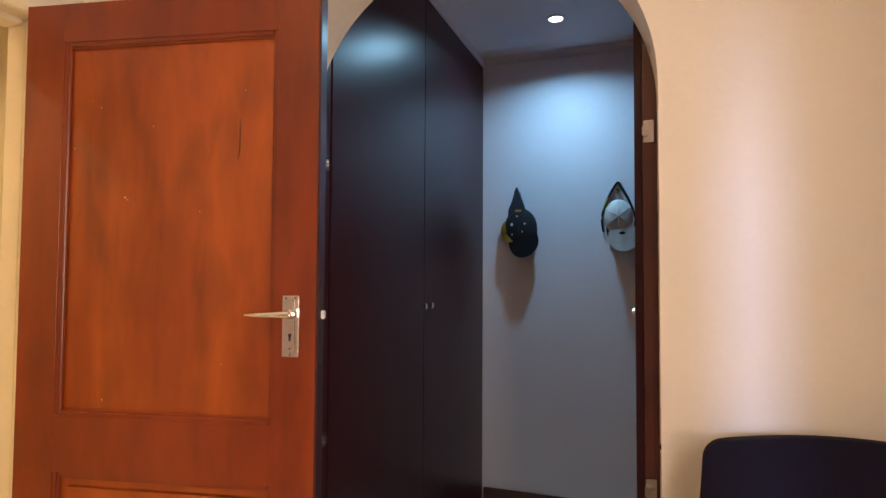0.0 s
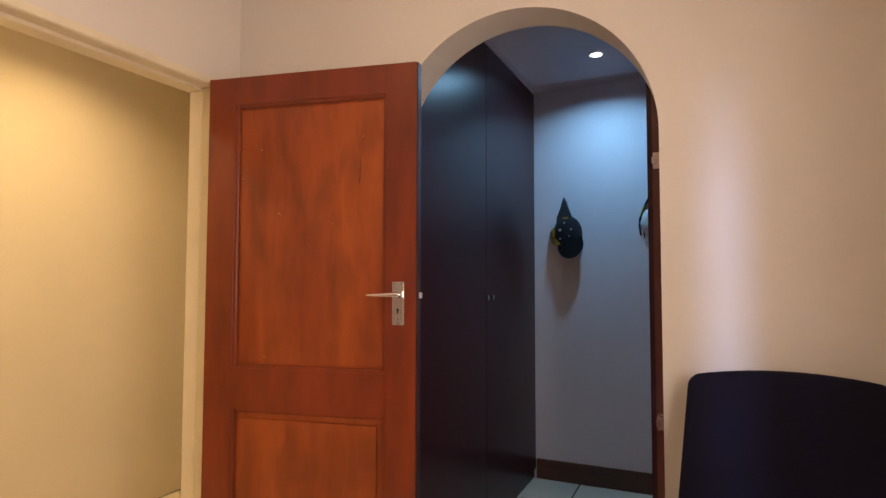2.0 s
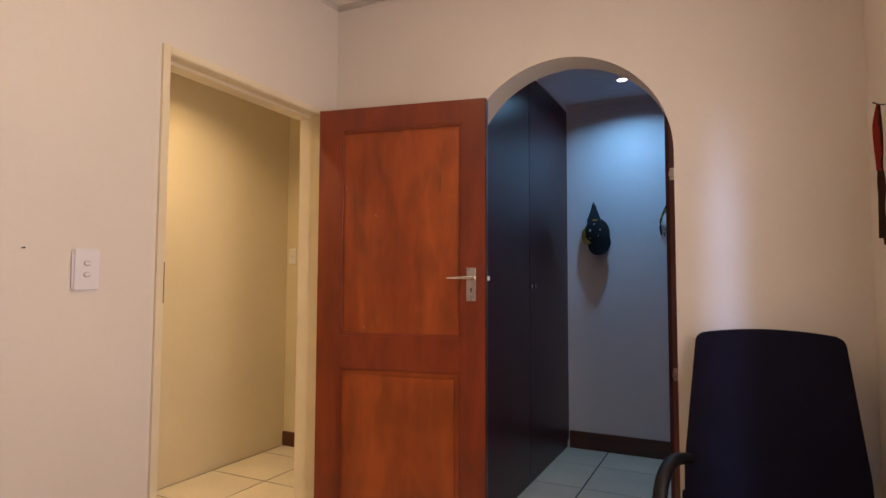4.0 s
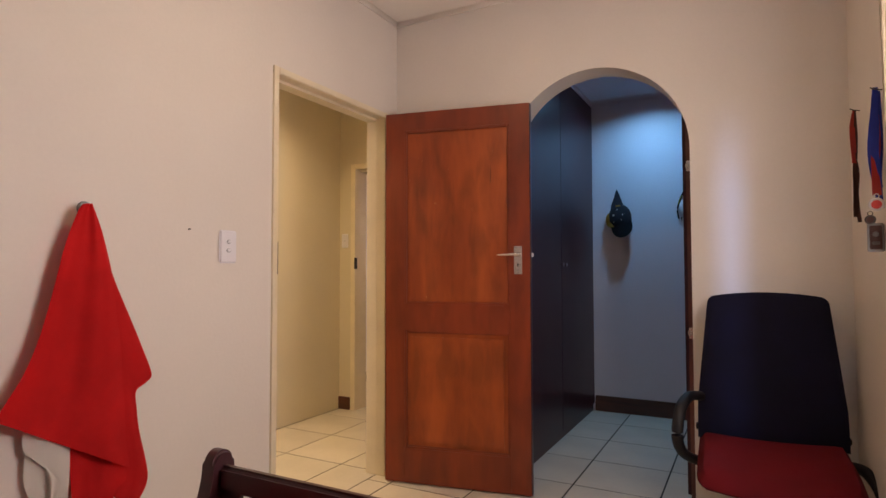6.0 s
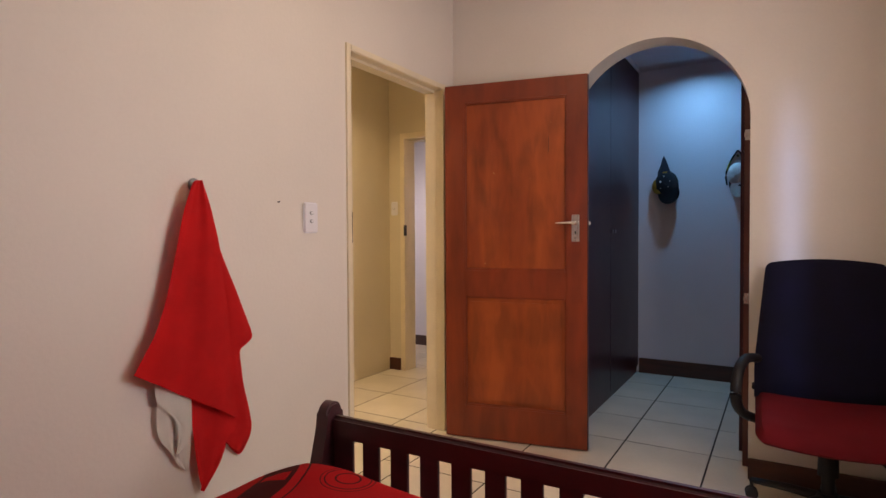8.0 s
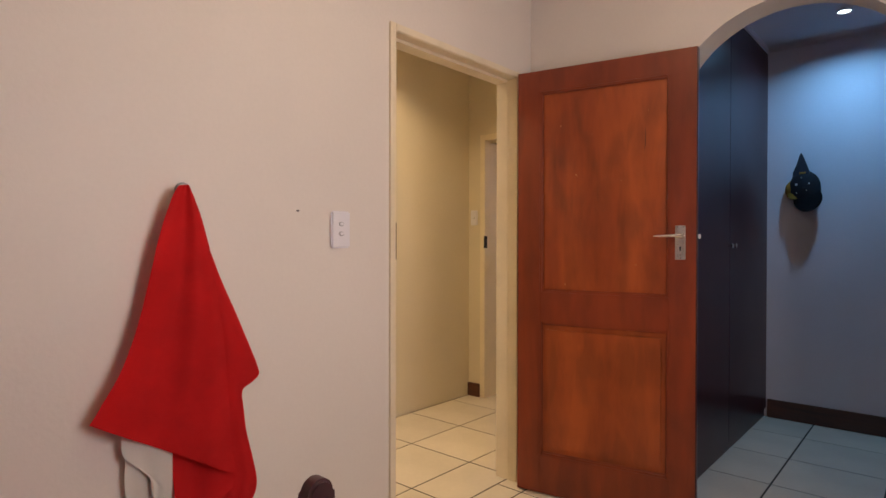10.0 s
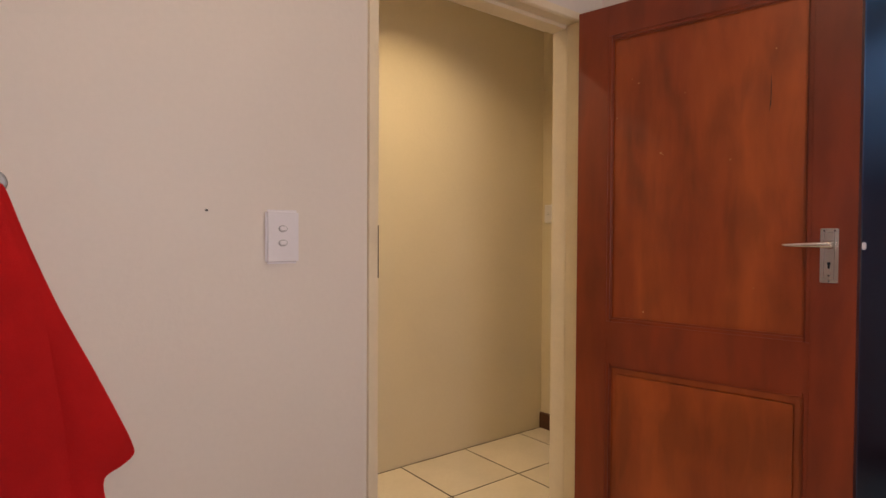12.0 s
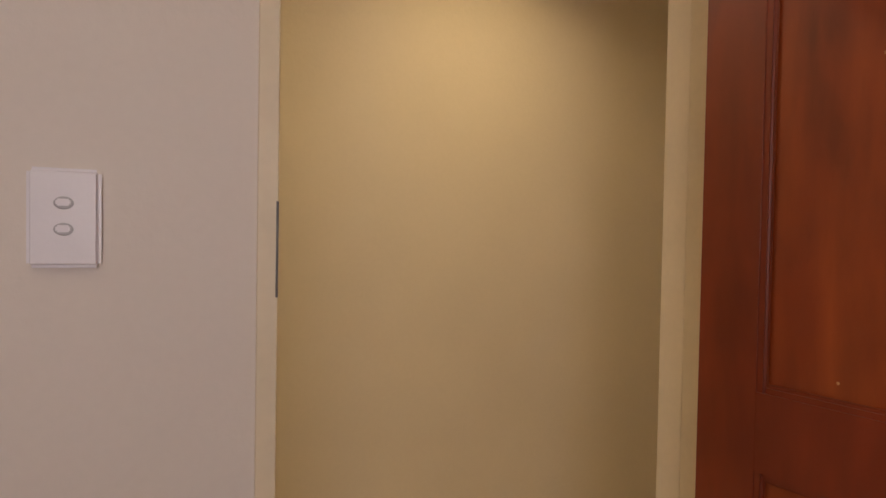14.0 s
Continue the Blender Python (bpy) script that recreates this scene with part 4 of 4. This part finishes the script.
def duvet_material():
    """Red cotton printed with dark roundels: rings, bars and plain strokes."""
    m = material("duvet_cloth", (0.60, 0.012, 0.016), 0.85, vary=0.10, scale=7, bump=0.5, grain=320, spec=0.2)
    t = m.node_tree
    n, link = t.nodes, t.links.new
    b = n["Principled BSDF"]
    base = b.inputs["Base Color"].links[0].from_socket
    co = [x for x in n if x.type == "TEX_COORD"][0]

    def roundel(cx, cy, bands, spokes, r_in, r_out):
        off = n.new("ShaderNodeVectorMath")
        off.operation = "SUBTRACT"
        off.inputs[1].default_value = (cx, cy, 0)
        link(co.outputs["Object"], off.inputs[0])
        flat = n.new("ShaderNodeVectorMath")
        flat.operation = "MULTIPLY"
        flat.inputs[1].default_value = (1, 1, 0)
        link(off.outputs[0], flat.inputs[0])
        ln = n.new("ShaderNodeVectorMath")
        ln.operation = "LENGTH"
        link(flat.outputs[0], ln.inputs[0])
        total = None
        for r0, r1 in bands:
            c = n.new("ShaderNodeMath")
            c.operation = "COMPARE"
            c.inputs[1].default_value, c.inputs[2].default_value = (r0 + r1) / 2, (r1 - r0) / 2
            link(ln.outputs["Value"], c.inputs[0])
            if total is None:
                total = c.outputs[0]
            else:
                mx = n.new("ShaderNodeMath")
                mx.operation = "MAXIMUM"
                link(total, mx.inputs[0])
                link(c.outputs[0], mx.inputs[1])
                total = mx.outputs[0]
        # plain red strokes standing in for the lettering inside the band
        sep = n.new("ShaderNodeSeparateXYZ")
        link(off.outputs[0], sep.inputs[0])
        ang = n.new("ShaderNodeMath")
        ang.operation = "ARCTAN2"
        link(sep.outputs[0], ang.inputs[0])
        link(sep.outputs[1], ang.inputs[1])
        sn = n.new("ShaderNodeMath")
        sn.operation = "MULTIPLY"
        sn.inputs[1].default_value = spokes
        link(ang.outputs[0], sn.inputs[0])
        si = n.new("ShaderNodeMath")
        si.operation = "SINE"
        link(sn.outputs[0], si.inputs[0])
        gt = n.new("ShaderNodeMath")
        gt.operation = "GREATER_THAN"
        gt.inputs[1].default_value = 0.45
        link(si.outputs[0], gt.inputs[0])
        mid = n.new("ShaderNodeMath")
        mid.operation = "COMPARE"
        mid.inputs[1].default_value, mid.inputs[2].default_value = (r_in + r_out) / 2, (r_out - r_in) / 2
        link(ln.outputs["Value"], mid.inputs[0])
        mul = n.new("ShaderNodeMath")
        mul.operation = "MULTIPLY"
        link(gt.outputs[0], mul.inputs[0])
        link(mid.outputs[0], mul.inputs[1])
        sub = n.new("ShaderNodeMath")
        sub.operation = "SUBTRACT"
        sub.use_clamp = True
        link(total, sub.inputs[0])
        link(mul.outputs[0], sub.inputs[1])
        return sub.outputs[0]

    a = roundel(0.30, -2.10, [(0.265, 0.365), (0.392, 0.398)], 13, 0.280, 0.350)
    c = roundel(0.765, -1.875, [(0.060, 0.064), (0.072, 0.075), (0.030, 0.036)], 3, 0.0, 0.01)
    mx = n.new("ShaderNodeMath")
    mx.operation = "MAXIMUM"
    link(a, mx.inputs[0])
    link(c, mx.inputs[1])
    mix = n.new("ShaderNodeMix")
    mix.data_type = "RGBA"
    mix.inputs[7].default_value = (0.085, 0.012, 0.012, 1)
    link(mx.outputs[0], mix.inputs[0])
    link(base, mix.inputs[6])
    link(mix.outputs[2], b.inputs["Base Color"])
    return m


def duvet_height(x, y):
    h = 0.500 + 0.045 * math.exp(-((x - 0.72) / 0.26) ** 2 - ((y + 1.90) / 0.30) ** 2)
    over = max(0.0, 0.58 - x)
    h -= 0.20 * over + 0.62 * over ** 2
    h += 0.010 * noise.noise((x * 3.2, y * 3.2, 1.0)) + 0.006 * noise.noise((x * 8, y * 8, 4.0))
    return h


bm = bmesh.new()
nx, ny = 90, 90
x0, x1, y0, y1 = 0.10, BX1 - 0.02, BACK_Y + 0.12, FY - 0.040
vs = []
for i in range(nx + 1):
    row = []
    for j in range(ny + 1):
        x, y = x0 + (x1 - x0) * i / nx, y0 + (y1 - y0) * j / ny
        e = min(x - x0, x1 - x, y1 - y)
        drop = 0.10 * max(0, 1 - e / 0.07) ** 2.2
        row.append(bm.verts.new((x, y, duvet_height(x, y) - drop)))
    vs.append(row)
for i in range(nx):
    for j in range(ny):
        bm.faces.new((vs[i][j], vs[i + 1][j], vs[i + 1][j + 1], vs[i][j + 1]))
bmesh.ops.solidify(bm, geom=bm.faces[:], thickness=0.02)
dv = thing("duvet", "rumpled red duvet printed with dark roundels", "duvet")
mesh_ob("duvet_cover", bm, duvet_material(), dv, smooth=True)


# window, curtains
def window(name, m, w, z0, z1, label):
    t = thing(name, label, "window")
    t["kind"] = "structure"
    t.matrix_world = m
    bm = bmesh.new()
    for x in (-w / 2, w / 2 - 0.04):
        add_box(bm, x, x + 0.04, 0.03, 0.08, z0, z1, 0.003)
    for z in (z0, z1 - 0.04):
        add_box(bm, -w / 2 + 0.04, w / 2 - 0.04, 0.03, 0.08, z, z + 0.04, 0.003)
    add_box(bm, -0.02, 0.02, 0.032, 0.078, z0 + 0.04, z1 - 0.04, 0.003)
    mesh_ob("window_frame", bm, PLASTIC, t)
    g = bpy.data.materials.get("window_glass")
    if not g:
        g = bpy.data.materials.new("window_glass")
        g.use_nodes = True
        p = g.node_tree.nodes["Principled BSDF"]
        p.inputs["Transmission Weight"].default_value, p.inputs["Roughness"].default_value = 1.0, 0.0
    for x0, x1 in ((-w / 2 + 0.04, -0.02), (0.02, w / 2 - 0.04)):
        pane = mesh_ob("pane", box(x0, x1, 0.052, 0.057, z0 + 0.04, z1 - 0.04), g, t)
        pane.visible_shadow = False


def curtain(label, x0, x1, y0, y1, z0, z1, folds, depth=0.022):
    c = thing("curtain", label, "curtain")
    bm = bmesh.new()
    n, m = 110, 18
    g = []
    for i in range(n + 1):
        u = i / n
        row = []
        for j in range(m + 1):
            v = j / m
            s = depth * math.sin(2 * math.pi * folds * u + 0.5 * math.sin(3 * v)) + 0.006 * math.sin(5.3 * folds * u + 2 * v)
            x, y = x0 + (x1 - x0) * u, y0 + (y1 - y0) * u
            if abs(x1 - x0) > abs(y1 - y0):
                y += s
            else:
                x += s
            row.append(bm.verts.new((x, y, z0 + (z1 - z0) * v)))
        g.append(row)
    for i in range(n):
        for j in range(m):
            bm.faces.new((g[i][j], g[i + 1][j], g[i + 1][j + 1], g[i][j + 1]))
    bmesh.ops.solidify(bm, geom=bm.faces[:], thickness=0.003)
    mesh_ob("curtain_cloth", bm, CURTAIN, c, smooth=True)
    return c


window("window_1", Matrix.Translation((ROOM_X, -1.32, 0)) @ pose(0, 0, 0, 0, 0, -90), 0.8, 0.95, 2.10, "white framed window behind a curtain")
# this south window is unseen, added to let the strip lamp in
window("window_2", Matrix.Translation((1.625, BACK_Y, 0)) @ pose(0, 0, 0, 0, 0, 180), 0.85, 1.45, 2.10, "unseen white framed window added behind the bed")
curtain("short cream mottled curtain drawn to the side of the window", ROOM_X - 0.042, ROOM_X - 0.042, -1.06, -0.890, 0.80, 2.40, 3, 0.012)
# unseen pair, added so that their gap cuts the lamp's beam narrow
curtain("unseen cream curtain added beside a narrow gap for light", 1.12, 1.766, BACK_Y + 0.05, BACK_Y + 0.05, 1.30, 2.35, 7)
curtain("unseen cream curtain added beside a narrow gap for light", 1.815, 2.12, BACK_Y + 0.05, BACK_Y + 0.05, 1.30, 2.35, 4)
for a, b in (((ROOM_X - 0.055, -1.85, 2.41), (ROOM_X - 0.055, -0.84, 2.41)), ((1.08, BACK_Y + 0.05, 2.36), (2.14, BACK_Y + 0.05, 2.36))):
    r_ = thing("curtain_rail", "plain white curtain rail", "curtain rail")
    mesh_ob("rail", tube([a, b], 0.010, 10), PLASTIC, r_)


# medals on the east wall
def hanging(y, z, label, cords):
    """A nail with cords or ribbons on it; each: material, width, (x, y, z) guides from the nail, turn of its face."""
    t = thing("medal", label, "medal", (ROOM_X, y, z))
    mesh_ob("nail", tube([(0.0, 0, 0.0), (-0.018, 0, 0.003), (-0.032, -0.002, 0.010)], 0.0022, 8), METAL, t, smooth=True)
    for k, (mat, w, pts, turn) in enumerate(cords):
        pts = [(x * 0.62, dy, dz) for x, dy, dz in pts]
        bm = bmesh.new()
        rows = []
        for i, p in enumerate(curve_through(pts, 30)):
            a = radians(turn) + 0.35 * math.sin(i * 0.30 + 1.7 * k)
            half = w / 2 * (0.45 + 0.55 * min(1, i / 8))
            rows.append([bm.verts.new((p.x + q * half * math.cos(a), p.y + q * half * math.sin(a), p.z)) for q in (-1, 0, 1)])
        for r0, r1 in zip(rows, rows[1:]):
            for j in (0, 1):
                bm.faces.new((r0[j], r0[j + 1], r1[j + 1], r1[j]))
        bmesh.ops.solidify(bm, geom=bm.faces[:], thickness=0.0016)
        mesh_ob("ribbon", bm, mat, t, smooth=True)
    return t


def round_medal(parent, at, r, rim, face, turn):
    """A cast disc: thick milled rim, sunk face, small ring above."""
    m = Matrix.Translation(at) @ pose(0, 0, 0, 0, 0, turn)
    disc = bmesh.new()
    n = 36
    rings = [[disc.verts.new(m @ Vector((rr * math.cos(2 * math.pi * k / n), d, rr * math.sin(2 * math.pi * k / n)))) for k in range(n)] for rr, d in ((r * 0.72, 0.003), (r, 0.003), (r, -0.003), (r * 0.90, -0.0045), (r * 0.78, -0.002), (r * 0.74, -0.001))]
    for a, c in zip(rings, rings[1:]):
        for k in range(n):
            disc.faces.new((a[k], a[(k + 1) % n], c[(k + 1) % n], c[k]))
    disc.faces.new(rings[0][::-1])
    disc.faces.new(rings[-1])
    ring = [m @ Vector((0.007 * math.cos(2 * math.pi * k / 12), 0, r + 0.005 + 0.007 * math.sin(2 * math.pi * k / 12))) for k in range(13)]
    tube(ring, 0.0016, 6, 1.0, disc)
    ob = mesh_ob("disc", disc, rim, parent, smooth=True)
    mesh_ob("disc_face", cyl(r * 0.68, r * 0.64, 0.003, m @ pose(0, -0.002, 0, 90, 0, 0), 28, 0.0008), face, ob)
    return ob


hanging(-0.19, 1.770, "red and dark brown twisted cords looped over a nail", [
    (REDRIB, 0.018, [(-0.030, 0, 0.004), (-0.041, 0, -0.06), (-0.038, 0, -0.13), (-0.034, 0, -0.20)], 5),
    (BROWNRIB, 0.013, [(-0.024, 0, 0.004), (-0.024, 0.002, -0.12), (-0.034, 0.003, -0.27), (-0.036, 0, -0.405)], 10),
    (BROWNRIB, 0.014, [(-0.034, 0.003, -0.15), (-0.020, 0.004, -0.24), (-0.026, 0.006, -0.33), (-0.014, 0.004, -0.425)], -10),
    (BROWNRIB, 0.010, [(-0.030, 0.008, -0.16), (-0.038, 0.006, -0.25), (-0.022, 0.003, -0.34), (-0.030, 0.006, -0.40)], 20)])
md = hanging(-0.60, 1.735, "blue and red ribbons with round medals", [
    (BLUE, 0.030, [(-0.030, 0, 0.010), (-0.038, 0, -0.10), (-0.046, 0, -0.20), (-0.036, 0, -0.27), (-0.030, 0, -0.31)], 0),
    (REDRIB, 0.024, [(-0.032, 0.008, 0.002), (-0.030, 0.008, -0.16), (-0.040, -0.002, -0.24), (-0.036, -0.004, -0.335)], 6),
    (BLUE, 0.020, [(-0.014, 0.012, 0.000), (-0.016, 0.012, -0.18), (-0.024, 0.010, -0.32), (-0.020, 0.008, -0.375)], 10)])
round_medal(md, (-0.026, -0.014, -0.365), 0.021, CAPWHITE, REDRIB, 0)
round_medal(md, (-0.042, -0.006, -0.412), 0.015, METAL, BROWNRIB, -10)
pq = thing("plaque", "small worn grey and brown metal plaque", "plaque", (ROOM_X, -0.60 + 0.03, 1.268))
mesh_ob("plate", box(-0.046, -0.001, -0.008, 0.004, -0.046, 0.046, 0.003), STEEL, pq)
mesh_ob("field", box(-0.041, -0.008, -0.011, -0.0075, -0.038, 0.038, 0.002), BROWNRIB, pq)
emblem = cyl(0.009, 0.007, 0.006, pose(-0.025, -0.0125, 0.010, 90, 0, 0), 20, 0.0015)
add_box(emblem, -0.036, -0.014, -0.0145, -0.0105, -0.024, -0.013, 0.002)
mesh_ob("emblem", emblem, METAL, pq, "raised dull metal emblem", smooth=True)

# floor tiles, last
PITCH, JOINT = 0.4475, 0.009
tile_meshes = {}


def tile_floor(parent, xs, ys, x0, x1, y0, y1):
    for xa, xb in zip(xs, xs[1:]):
        for ya, yb in zip(ys, ys[1:]):
            a, b = max(xa, x0) + JOINT / 2, min(xb, x1) - JOINT / 2
            c, d = max(ya, y0) + JOINT / 2, min(yb, y1) - JOINT / 2
            if b - a < 0.02 or d - c < 0.02:
                continue
            key = (round(b - a, 3), round(d - c, 3))
            if key not in tile_meshes:
                bm = box(-key[0] / 2, key[0] / 2, -key[1] / 2, key[1] / 2, -0.0024, 0.0, 0.0008, 1)
                me = bpy.data.meshes.new("tile")
                bm.to_mesh(me)
                bm.free()
                me.materials.append(TILE)
                tile_meshes[key] = me
            ob = new("tile", tile_meshes[key])
            ob.parent = parent
            ob.location = ((a + b) / 2, (c + d) / 2, 0.0)


floor_ob = bpy.data.objects["floor"]
gx = [1.437 + PITCH * k for k in range(-9, 5)]
gy = [0.292 + 0.455 * k for k in range(-10, 7)]
hx = [-0.785 + PITCH * k for k in range(-5, 4)]
hy = [-0.030 + 0.457 * k for k in range(-7, 8)]
tile_floor(floor_ob, gx, gy, -0.05, 2.30, BACK_Y, CLOSET_Y)
tile_floor(floor_ob, hx, [y for y in hy if y < 1.0] + [HALL_END + HALL_T], HALL_X, -0.05, -2.6, HALL_END + HALL_T)
tile_floor(floor_ob, hx, [HALL_END + HALL_T] + [y for y in hy if y > 1.25], -2.5, -0.05, HALL_END + HALL_T, 2.16)
